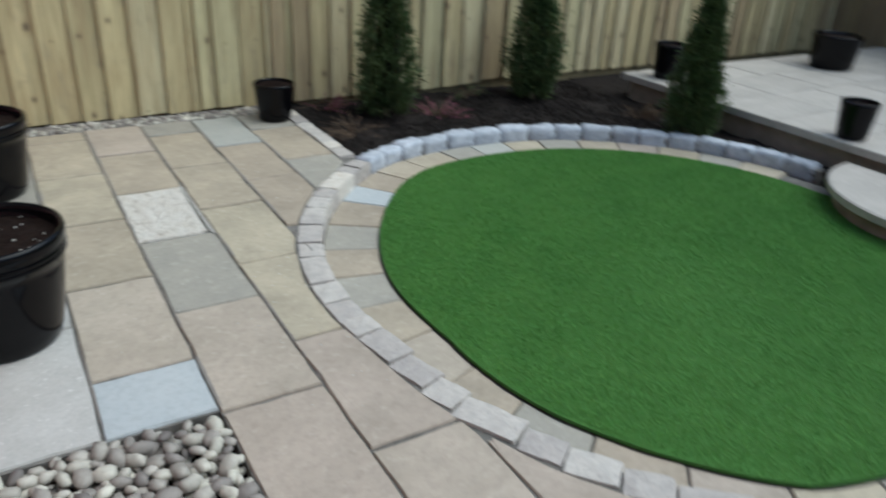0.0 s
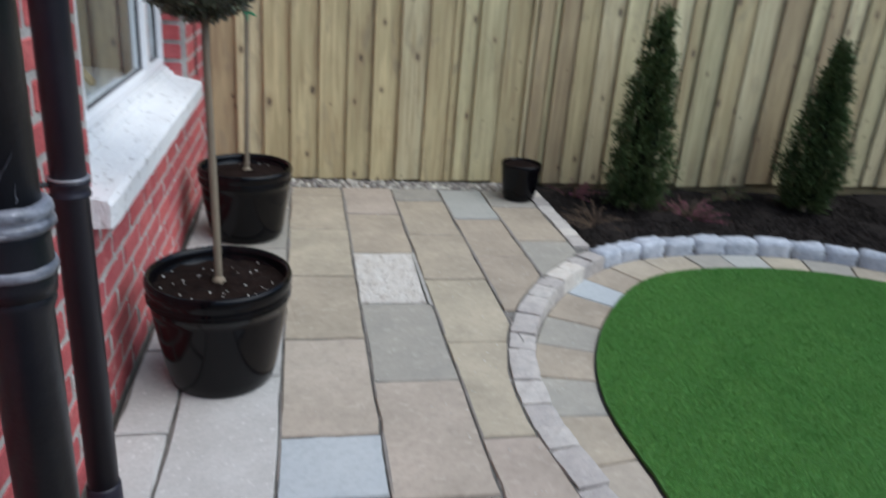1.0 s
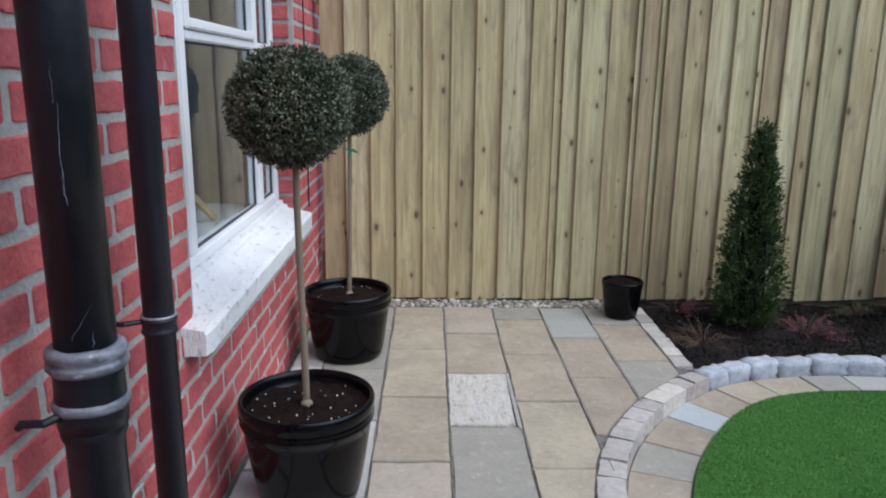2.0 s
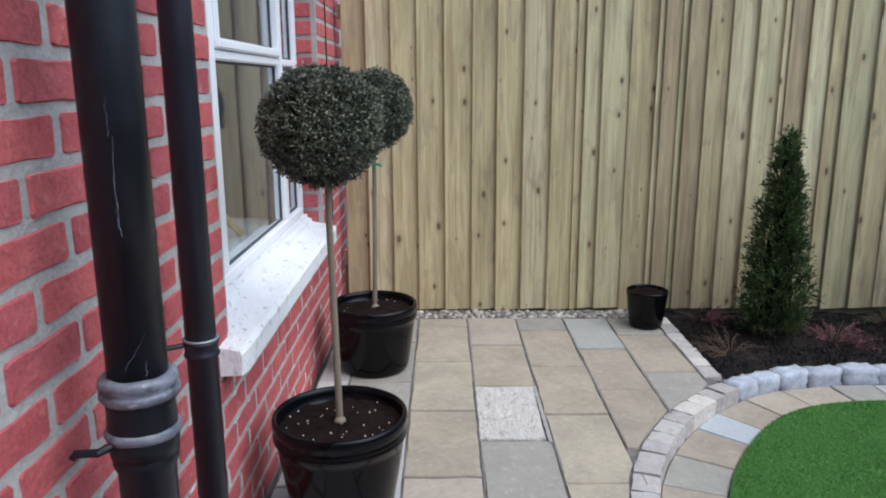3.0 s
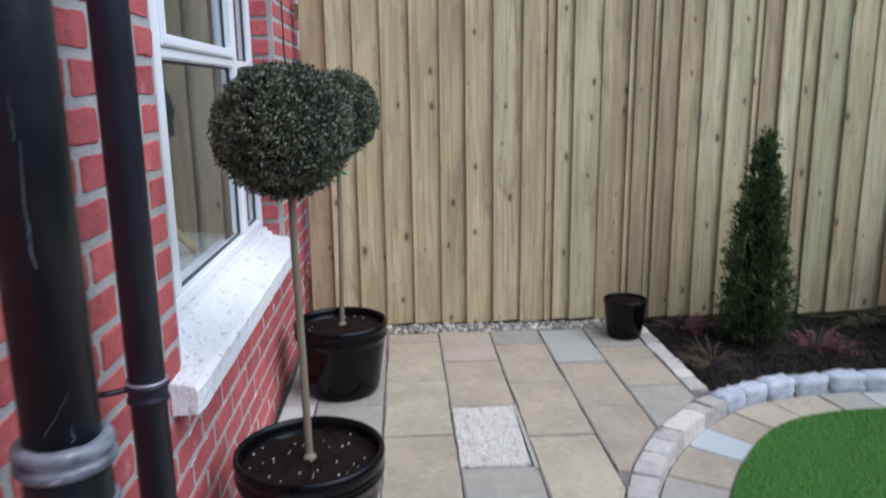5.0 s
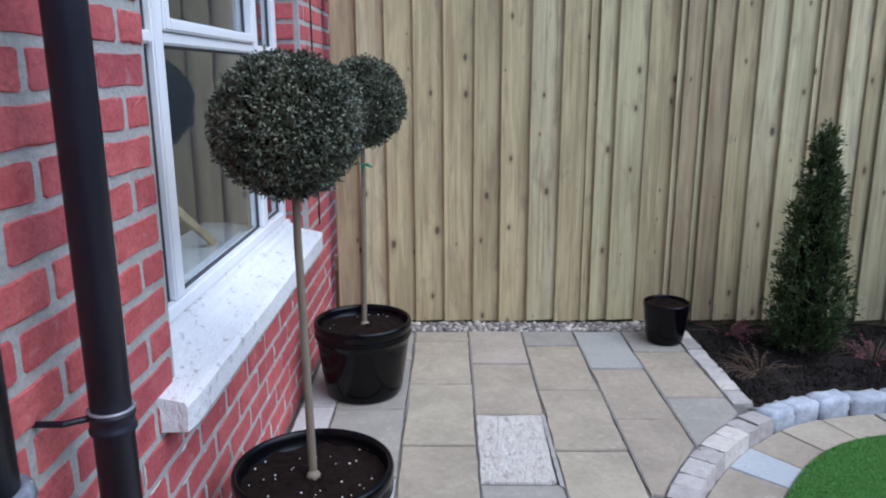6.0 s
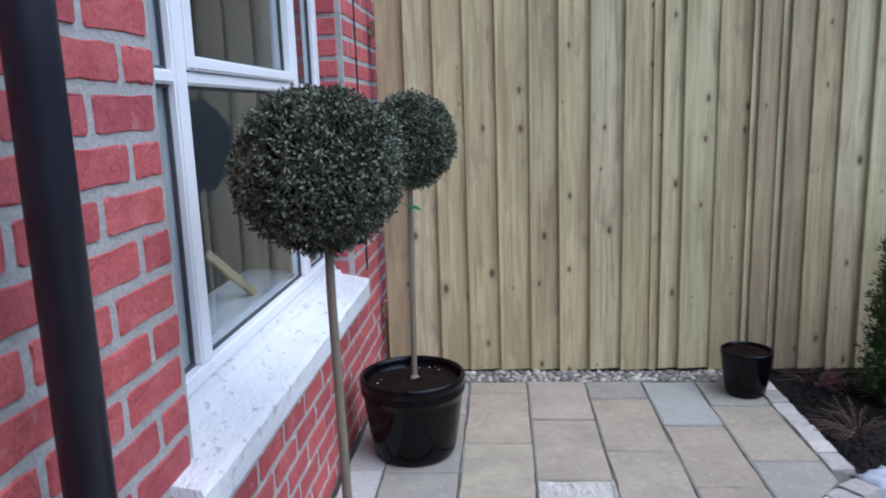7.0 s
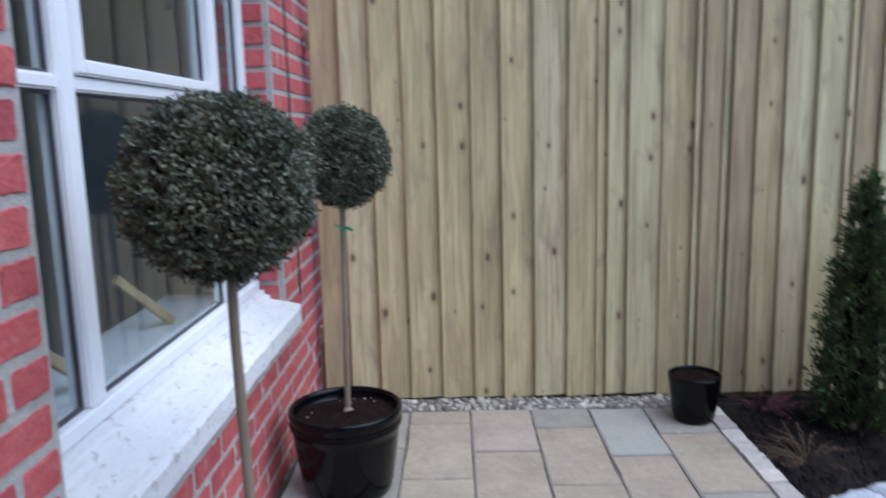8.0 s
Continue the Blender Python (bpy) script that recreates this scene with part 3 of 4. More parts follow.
for z in (0.35, 1.1, 1.85):
    bm = bmesh.new()
    box(bm, 0.02, SIDE_X, FENCE_Y + 0.012, FENCE_Y + 0.06, z - 0.04, z + 0.04)
    part("rail", bm, M_FENCE, fence)
side = structure("side_fence", "darker brown board fence closing the side of the garden", "fence")
SB = board_mesh("board", M_FENCE_DARK, 0.0, 2.15)
y = FENCE_Y
while y > -3:
    ob = new("board", SB)
    ob.parent = side
    ob.matrix_basis = Matrix.LocRotScale((SIDE_X, y, 0), Euler((0, 0, radians(-90))), (0.155, 1, 1))
    y -= 0.145
bm = bmesh.new()
box(bm, -0.3, SIDE_X + 0.1, -3.15, -3.0, -0.3, 2.2)
tagged(part("wall_south", bm, M_MORTAR), "plain rendered wall closing the garden", "wall", kind="structure")

# ---- raised patio ----
bm = bmesh.new()
box(bm, 4.55, SIDE_X, -3, 4.62, -0.3, 0.10)
raised = tagged(part("raised_patio", bm, M_BRICKWALL_BROWN), "raised patio of pale flags behind a low brown wall", "patio", kind="structure")
y = 4.68
while y > 0.2:
    x = 4.50
    while x < SIDE_X - 0.02:
        w = min(random.choice((0.45, 0.6, 0.6)), SIDE_X - x)
        if x + w > SIDE_X - 0.2:
            w = SIDE_X - x
        b = prism(bmesh.new(), [(x + 0.004, y - 0.446), (x + w - 0.004, y - 0.446), (x + w - 0.004, y - 0.004), (x + 0.004, y - 0.004)], 0.10, 0.145 + random.uniform(-0.002, 0.002), 0.005)
        part("flag", b, M_TERRACE, raised)
        x += w
    y -= 0.45
bm = bmesh.new()
box(bm, 4.50, SIDE_X, 4.70, FENCE_Y, -0.3, -0.03)
part("bed_edge", bm, M_SOIL, raised)
step = thing("round_step", "half-round pale stone step down from raised patio to lawn", "step")
poly = [(4.46 + 0.62 * math.cos(radians(d)), 2.16 + 0.62 * math.sin(radians(d))) for d in range(90, 271, 9)]
part("tread", prism(bmesh.new(), poly, 0.02, 0.062, 0.012), M_TERRACE, step)
poly = [(4.46 + 0.57 * math.cos(radians(d)), 2.16 + 0.57 * math.sin(radians(d))) for d in range(90, 271, 9)]
part("riser", prism(bmesh.new(), poly, -0.12, 0.02, 0.002), M_BRICKWALL_BROWN, step)

# ---- house wall ----
bm = bmesh.new()
D = -0.30
ys, zs = (-3.0, WIN_Y0, WIN_Y1, WALL_END), (-0.3, 0.62, WIN_Z1, 3.4)
front = {(i, k): bm.verts.new((0.0015, y, z)) for i, y in enumerate(ys) for k, z in enumerate(zs)}
for i in range(3):
    for k in range(3):
        if (i, k) != (1, 1):
            bm.faces.new([front[i, k], front[i + 1, k], front[i + 1, k + 1], front[i, k + 1]])
r = bmesh.ops.extrude_face_region(bm, geom=list(bm.faces))
for q in [g for g in r["geom"] if isinstance(g, bmesh.types.BMVert)]:
    q.co.x = D
bmesh.ops.recalc_face_normals(bm, faces=bm.faces)
wall = tagged(part("wall_house", bm, M_MORTAR), "red brick house wall with wide grey mortar joints", "wall", kind="structure")
COURSE, BRICK_L, JOINT = 0.0895, 0.245, 0.0195


def brick_mesh(seed, length, depth=0.030):
    g = random.Random(seed)
    hl, hh = length / 2, (COURSE - JOINT) / 2
    jit = lambda: g.uniform(-0.0020, 0.0020)
    side = [-0.5, -0.47, -0.3, -0.1, 0.1, 0.3, 0.47, 0.5]
    bow = lambda f: 0.005 if abs(f) > 0.49 else 0.0
    poly = [(length * f + jit() * 0.5, -hh + bow(f) + jit()) for f in side] + [(hl + jit(), 0.0)]
    poly += [(-length * f + jit() * 0.5, hh - bow(f) + jit()) for f in side] + [(-hl + jit(), 0.0)]
    random.seed(seed)
    b = prism(bmesh.new(), poly, -depth / 2, depth / 2, 0.004, 0.003)
    b.transform(Matrix(((0, 0, 1, 0), (1, 0, 0, 0), (0, 1, 0, 0), (0, 0, 0, 1))))
    me = bpy.data.meshes.new("brick")
    b.to_mesh(me)
    b.free()
    me.materials.append(M_BRICK)
    return me


FULL = [brick_mesh(i, BRICK_L - JOINT) for i in range(12)]
HALF = [brick_mesh(40 + i, (BRICK_L - JOINT) * 0.47) for i in range(8)]
random.seed(5)
near_bricks = 0
PERPENDS = []
rest = bmesh.new()


def lay(y0, y1, row):
    """Bricks of one course between two ends, the bond kept from the window corner."""
    global near_bricks
    z = -0.035 + COURSE * (row + 0.5)
    y = WIN_Y0 - JOINT / 2 - (BRICK_L * 0.5 if row % 2 else BRICK_L) - BRICK_L * 30 if y1 <= WIN_Y0 else y0 + JOINT / 2
    first = y1 > WIN_Y0 and row % 2
    while y < y1 - 0.03:
        ln = BRICK_L
        if first:
            ln, first = BRICK_L * 0.5, False
        end = y + ln
        if end > y1 + 0.001:
            end = y1
        w = end - y - JOINT
        if end > y0 + 0.02 and y >= y0 - 0.26 and w > 0.05:
            half = w < 0.6 * (BRICK_L - JOINT)
            PERPENDS.append((end, z))
            me = random.choice(HALF if half else FULL)
            std = (BRICK_L - JOINT) * (0.47 if half else 1)
            m = Matrix.LocRotScale((-0.0095 + random.uniform(-0.0015, 0.0015), (y + end) / 2, z), Euler((random.uniform(-0.012, 0.012), 0, 0)), (1, w / std, 1))
            if 1.2 < y < 5.4 and z < 1.95 and near_bricks < 300:
                ob = new("brick", me)
                ob.parent = wall
                ob.matrix_basis = m
                near_bricks += 1
            else:
                k = len(rest.verts)
                rest.from_mesh(me)
                rest.verts.ensure_lookup_table()
                for q in rest.verts[k:]:
                    q.co = m @ q.co
        y = end


for row in range(0, 30):
    z = -0.035 + COURSE * (row + 0.5)
    if 0.62 < z < WIN_Z1:
        lay(0.6, WIN_Y0 - 0.0, row)
        lay(WIN_Y1, WALL_END, row)
    else:
        lay(0.6, WALL_END, row)
tagged(part("brickwork", rest, M_BRICK, wall), kind="stuff")
# blobs and smears of pale mortar left standing proud on the wall
g = random.Random(77)
lumps = bmesh.new()


def blob(y, z, w, h, proud):
    k = 9
    rim = [lumps.verts.new((0.0045, y + w * math.cos(6.283 * i / k) * g.uniform(0.6, 1.2), z + h * math.sin(6.283 * i / k) * g.uniform(0.7, 1.15))) for i in range(k)]
    top = [lumps.verts.new((0.0045 + proud * g.uniform(0.5, 1.0), y + (q.co.y - y) * 0.55, z + (q.co.z - z) * 0.65)) for q in rim]
    for i in range(k):
        lumps.faces.new([rim[i], rim[(i + 1) % k], top[(i + 1) % k], top[i]])
    lumps.faces.new(top)


for y, z in PERPENDS:
    if z < 0.6 and 2.0 < y < 5.2 and g.random() < 0.55:
        blob(y + g.uniform(-0.006, 0.006), z + g.uniform(-0.012, 0.012), g.uniform(0.003, 0.0065), g.uniform(0.018, 0.042), g.uniform(0.003, 0.007))
for _ in range(70):
    row = g.randrange(0, 8)
    blob(g.uniform(2.2, 5.1), -0.035 + COURSE * row + g.uniform(-0.008, 0.008), g.uniform(0.012, 0.050), g.uniform(0.0025, 0.006), g.uniform(0.002, 0.004))
bmesh.ops.recalc_face_normals(lumps, faces=lumps.faces)
tagged(part("mortar_smears", lumps, M_LIME, wall, "pale smeared mortar"), kind="stuff")
# brick reveals of the window opening
for row in range(8, 27):
    z = -0.035 + COURSE * (row + 0.5)
    for yy, s in ((WIN_Y0, 1), (WIN_Y1, -1)):
        bm = bmesh.new()
        box(bm, -0.125, -0.022, yy - 0.006 if s > 0 else yy - 0.012, yy + 0.012 if s > 0 else yy + 0.006, z - 0.034, z + 0.034, 0.003)
        part("brick", bm, M_BRICK, wall)

# ---- sill ----
sill = tagged(part("window_sill", bmesh.new(), M_SILL), "thick white-painted stone window sill with weathered top", "sill", kind="structure")
bm = bmesh.new()
prof = [(-0.16, 0.60), (0.078, 0.605), (0.080, 0.672), (0.066, 0.684), (-0.055, 0.706), (-0.060, 0.722), (-0.078, 0.725), (-0.083, 0.744), (-0.16, 0.746)]
NY = 40
rows = []
for j in range(NY + 1):
    y = 2.682 + (4.61 - 2.682) * j / NY
    row = []
    for i, (x, z) in enumerate(prof):
        if i in (1, 2):
            x += 0.004 * noise.noise((y * 9, i, 1)) - (0.008 if j in (0, NY) else 0)
        if i in (2, 3, 4):
            z += 0.006 * noise.noise((y * 11, i * 3, 5)) - (0.005 if j in (0, NY) else 0)
        row.append(bm.verts.new((x, y, z)))
    rows.append(row)
for a, b in zip(rows, rows[1:]):
    for i in range(len(prof)):
        k = (i + 1) % len(prof)
        bm.faces.new([a[i], a[k], b[k], b[i]])
bm.faces.new(rows[0])
bm.faces.new(rows[-1])
bmesh.ops.recalc_face_normals(bm, faces=bm.faces)
bm.to_mesh(sill.data)
bm.free()

# ---- window ----
window = structure("window_1", "white plastic three-light window with top lights", "window")
FX0, FX1 = FRAME_X - 0.06, FRAME_X


def bar(name, y0, y1, z0, z1, proud=0.0, parent=window):
    bm = bmesh.new()
    box(bm, FX0, FX1 + proud, y0, y1, z0, z1, 0.006, 2)
    return part(name, bm, M_UPVC, parent)


TR0, TR1 = 1.512, 1.546
MULL = ((3.125, 3.195), (4.172, 4.242))
bar("frame_jamb", WIN_Y0 + 0.013, WIN_Y0 + 0.075, 0.745, WIN_Z1)
bar("frame_jamb", WIN_Y1 - 0.075, WIN_Y1 - 0.013, 0.745, WIN_Z1)
bar("frame_bottom", WIN_Y0 + 0.076, WIN_Y1 - 0.076, 0.745, 0.790, 0.004)
bar("frame_head", WIN_Y0 + 0.076, WIN_Y1 - 0.076, WIN_Z1 - 0.07, WIN_Z1 - 0.002)
for m0, m1 in MULL:
    bar("mullion", m0, m1, 0.791, WIN_Z1 - 0.071, 0.002)
cells = [(WIN_Y0 + 0.076, MULL[0][0]), (MULL[0][1], MULL[1][0]), (MULL[1][1], WIN_Y1 - 0.076)]
for y0, y1 in cells:
    bar("transom", y0 + 0.001, y1 - 0.001, TR0, TR1)
for i, (y0, y1) in enumerate(cells):
    for z0, z1 in ((0.791, TR0 - 0.001), (TR1 + 0.001, WIN_Z1 - 0.072)):
        w = 0.0
        if i == 1 and z0 > 1.5:
            w = 0.038
            for a in ((y0 + 0.002, y0 + w, z0 + 0.002, z1 - 0.002), (y1 - w, y1 - 0.002, z0 + 0.002, z1 - 0.002),
                      (y0 + w + 0.001, y1 - w - 0.001, z0 + 0.002, z0 + w), (y0 + w + 0.001, y1 - w - 0.001, z1 - w, z1 - 0.002)):
                bar("sash", *a, proud=0.012)
        bm = bmesh.new()
        box(bm, FX1 - 0.032, FX1 - 0.026, y0 + w + 0.001, y1 - w - 0.001, z0 + w + 0.001, z1 - w - 0.001)
        pane = part("pane", bm, M_GLASS, window)
        pane.visible_shadow = False
        s = 0.008
        for a in ((y0 + w, y0 + w + s, z0 + w, z1 - w), (y1 - w - s, y1 - w, z0 + w, z1 - w), (y0 + w + s, y1 - w - s, z0 + w, z0 + w + s), (y0 + w + s, y1 - w - s, z1 - w - s, z1 - w)):
            bm = bmesh.new()
            box(bm, FX1 - 0.034, FX1 - 0.020, *a)
            part("seal", bm, M_SEAL, pane, "black rubber glazing seal")

# dim room behind the glass
bm = bmesh.new()
for a in ((-3.0, -2.9, 1.6, 6.0, -0.3, 2.7), (-2.9, D, 1.5, 1.6, -0.3, 2.7), (-2.9, D, 6.0, 6.1, -0.3, 2.7), (-2.9, D, 1.6, 6.0, 2.6, 2.7), (-2.9, D, 1.6, 6.0, -0.3, -0.2)):
    box(bm, *a)
tagged(part("room_walls", bm, M_PLASTER), "dim plastered room behind the window", "room", kind="structure")
for k, (p, q) in enumerate((((-0.34, 4.22, 0.71), (-0.42, 3.96, 0.93)), ((-0.33, 3.55, 0.71), (-0.36, 3.28, 0.92)))):
    bm = bmesh.new()
    d = (Vector(q) - Vector(p))
    box(bm, -0.01, 0.01, -0.017, 0.017, 0, d.length, 0.003)
    bm.transform(Matrix.Translation(p) @ d.to_track_quat("Z", "Y").to_matrix().to_4x4())
    tagged(part("plank", bm, M_TIMBER), "sawn timber offcut leaning inside the window", "plank")
bm = bmesh.new()
box(bm, -0.55, D - 0.002, WIN_Y0 - 0.1, WIN_Y1 + 0.1, 0.66, 0.705, 0.004)
tagged(part("inner_sill", bm, M_PLASTER), "board sill inside the window", "sill", kind="structure")
bm = bmesh.new()
tube(bm, [(0.012, 4.885, 0.66), (0.012, 4.89, 1.2), (0.010, 4.885, 1.9), (0.011, 4.89, 3.3)], 0.004)
tagged(part("cable", bm, M_CABLE), "thin black cable clipped to the brick wall", "cable")

# ---- pipes ----
soil_pipe = thing("soil_pipe", "black painted cast-iron soil pipe with grey banded socket", "pipe", (0.141, 1.836, 0))
part("upper_pipe", lathe(bmesh.new(), [(0.0, 0.93), (0.049, 0.93), (0.049, 1.5), (0.050, 2.4), (0.050, 3.3), (0.0, 3.3)]), M_IRON, soil_pipe, smooth=True)
part("lower_pipe", lathe(bmesh.new(), [(0.0, -0.06), (0.048, -0.06), (0.048, 0.79), (0.054, 0.805), (0.054, 0.83), (0.0, 0.83)]), M_IRON, soil_pipe, smooth=True)
part("socket", lathe(bmesh.new(), [(0.0, 0.82), (0.056, 0.82), (0.058, 0.84), (0.056, 0.91), (0.058, 0.935), (0.0, 0.935)]), M_IRON, soil_pipe, smooth=True)
bm = lathe(bmesh.new(), [(0.048, 0.920), (0.061, 0.922), (0.066, 0.930), (0.064, 0.938), (0.058, 0.942), (0.065, 0.949), (0.063, 0.959), (0.055, 0.966), (0.048, 0.964)])
for q in bm.verts:
    q.co += Vector(q.co.to_2d().to_3d().normalized()) * 0.0012 * noise.noise(q.co * 60)
    q.co.z += 0.0015 * noise.noise(q.co * 45)
part("collar", bm, M_LEAD, soil_pipe, "grey weathered collar", smooth=True)
bm = lathe(bmesh.new(), [(0.050, 0.852), (0.061, 0.854), (0.063, 0.862), (0.060, 0.870), (0.050, 0.873)])
for q in bm.verts:
    q.co.z += 0.002 * noise.noise(q.co * 45)
part("band", bm, M_LEAD, soil_pipe, "grey weathered band", smooth=True)
part("lug", tube(bmesh.new(), [(-0.03, -0.040, 0.852), (-0.052, -0.060, 0.846), (-0.088, -0.063, 0.846), (-0.094, -0.060, 0.838)], 0.008, 0.007, 8), M_IRON, soil_pipe)
g = random.Random(12)
for da, turn, z0, z1, thick in ((-1.28, 0.05, 1.22, 1.36, 0.0013), (-1.22, -0.10, 1.205, 1.25, 0.0010), (-1.31, 0.0, 1.36, 1.42, 0.0007), (-0.9, 0.05, 0.972, 1.0, 0.0012), (-1.55, 0.75, 0.985, 1.045, 0.0007)):
    pts = []
    for k in range(9):
        a = da + turn * k / 8 + g.uniform(-0.035, 0.035)
        pts.append((0.0492 * math.cos(a), 0.0492 * math.sin(a), z0 + (z1 - z0) * k / 8))
    part("paint_drip", tube(bmesh.new(), pts, thick * 0.6, thick * 0.25, 5), M_LEAD, soil_pipe)
down = thing("downpipe", "slim black plastic rainwater downpipe with clip and shoe", "pipe", (0.110, 2.243, 0))
part("pipe", lathe(bmesh.new(), [(0.0, 0.09), (0.034, 0.09), (0.034, 3.3), (0.0, 3.3)], 32), M_PVC, down, smooth=True)
part("shoe", lathe(bmesh.new(), [(0.0, -0.02), (0.046, -0.02), (0.047, 0.02), (0.040, 0.05), (0.038, 0.13), (0.034, 0.135), (0.0, 0.135)], 32), M_PVC, down, smooth=True)
clip = part("clip", lathe(bmesh.new(), [(0.034, 0.838), (0.039, 0.839), (0.0395, 0.845), (0.037, 0.848), (0.037, 0.866), (0.0395, 0.868), (0.039, 0.874), (0.034, 0.875)], 32), M_PVC, down, smooth=True)
bm = bmesh.new()
tube(bm, [(-0.030, -0.02, 0.868), (-0.06, -0.045, 0.870), (-0.112, -0.05, 0.872)], 0.006, 0.006, 8)
part("clip_arm", bm, M_IRON, clip)
part("strap", lathe(bmesh.new(), [(0.034, 0.8755), (0.0385, 0.8755), (0.040, 0.878), (0.0385, 0.8805), (0.034, 0.8805)], 32), M_STEEL, clip, "thin bare metal strap edge", smooth=True)


# ---- pots ----
def plant_pot(name, label, at, r_top, r_base, h, fill, lines=True, bits=0, group=""):
    p = thing(name, label, "plant pot", at, group)
    k = r_top
    prof = [(0.0, 0.0), (r_base * 0.94, 0.0), (r_base, 0.012)]
    for i in range(1, 9):
        f = i / 8
        prof.append((r_base + (k * 0.955 - r_base) * f ** 0.8, 0.012 + (h * 0.80 - 0.012) * f))
    if lines:
        prof += [(k * 0.985, h * 0.80), (k * 0.962, h * 0.815), (k * 0.962, h * 0.825), (k * 0.992, h * 0.842), (k * 0.965, h * 0.862), (k * 0.965, h * 0.872)]
    prof += [(k * 0.99, h * 0.90), (k * 1.0, h * 0.955), (k * 0.985, h * 0.99), (k * 0.955, h), (k * 0.92, h * 0.985), (k * 0.905, h * 0.94), (k * 0.89, fill - 0.02), (0.0, fill - 0.03)]
    part("body", lathe(bmesh.new(), prof, 64), M_GLAZE, p, smooth=True)
    bm = bmesh.new()
    n = 22
    rr = k * 0.90
    mid = bm.verts.new((0, 0, fill + 0.012))
    prev = None
    for ring in range(1, n // 2):
        f = ring / (n // 2 - 1)
        cur = [bm.verts.new((rr * f * math.cos(2 * math.pi * j / 40), rr * f * math.sin(2 * math.pi * j / 40),
                             fill + 0.012 * (1 - f) + random.uniform(-0.008, 0.008))) for j in range(40)]
        for j in range(40):
            q = (j + 1) % 40
            bm.faces.new([mid, cur[j], cur[q]] if prev is None else [prev[j], cur[j], cur[q], prev[q]])
        prev = cur
    part("compost", bm, M_COMPOST, p, "dark moist compost", smooth=True)
    if bits:
        bm = bmesh.new()
        for _ in range(bits):
            a, d = random.uniform(0, 6.283), rr * math.sqrt(random.uniform(0.15, 0.85))
            bmesh.ops.create_icosphere(bm, subdivisions=1, radius=random.uniform(0.0018, 0.0036), matrix=Matrix.Translation((d * math.cos(a), d * math.sin(a), fill + 0.010)))
        tagged(part("granule", bm, M_WHITE_BIT, p, "white fertiliser granules"), kind="stuff")
    return p


BIG = "large black glazed round pot, filled with dark compost"
plant_pot("plant_pot", BIG + ", nearer the downpipe", (0.310, 2.942, 0.0), 0.225, 0.164, 0.372, 0.325, bits=30, group="large pots by the wall")
plant_pot("plant_pot", BIG + ", near the fence", (0.298, 4.265, 0.0), 0.222, 0.171, 0.350, 0.304, bits=10, group="large pots by the wall")
plant_pot("plant_pot", "small black glazed pot at the corner of the bed", (1.868, 4.90, 0.004), 0.124, 0.095, 0.225, 0.205, lines=False, group="small pots")
plant_pot("plant_pot", "small black glazed pot on the raised patio corner", (4.71, 4.42, 0.146), 0.125, 0.10, 0.25, 0.22, lines=False, group="small pots")
plant_pot("plant_pot", "small black glazed pot on the raised patio edge", (4.63, 2.90, 0.146), 0.105, 0.083, 0.215, 0.185, lines=False, group="small pots")
plant_pot("plant_pot", "wide black glazed pot on the raised patio by the fence", (6.40, 4.22, 0.146), 0.195, 0.165, 0.27, 0.24, lines=False, group="small pots")


# ---- plants ----
def leaf_cloud(pts, dirs, length, width, seed):
    """Small pointed leaves, each folded along its middle."""
    g = np.random.default_rng(seed)
    n = len(pts)
    d = dirs / np.linalg.norm(dirs, axis=1, keepdims=True)
    s = np.cross(d, g.normal(0, 1, (n, 3)))
    s /= np.linalg.norm(s, axis=1, keepdims=True)
    ln, wd = g.uniform(*length, n)[:, None], g.uniform(*width, n)[:, None]
    nn = np.cross(d, s)
    v = np.empty((n, 4, 3))
    v[:, 0] = pts
    v[:, 1] = pts + d * ln * 0.45 + s * wd + nn * wd * 0.4
    v[:, 2] = pts + d * ln
    v[:, 3] = pts + d * ln * 0.45 - s * wd + nn * wd * 0.4
    idx = np.arange(n) * 4
    f = np.concatenate([np.c_[idx, idx + 1, idx + 2], np.c_[idx, idx + 2, idx + 3]])
    return v.reshape(-1, 3), f.tolist()


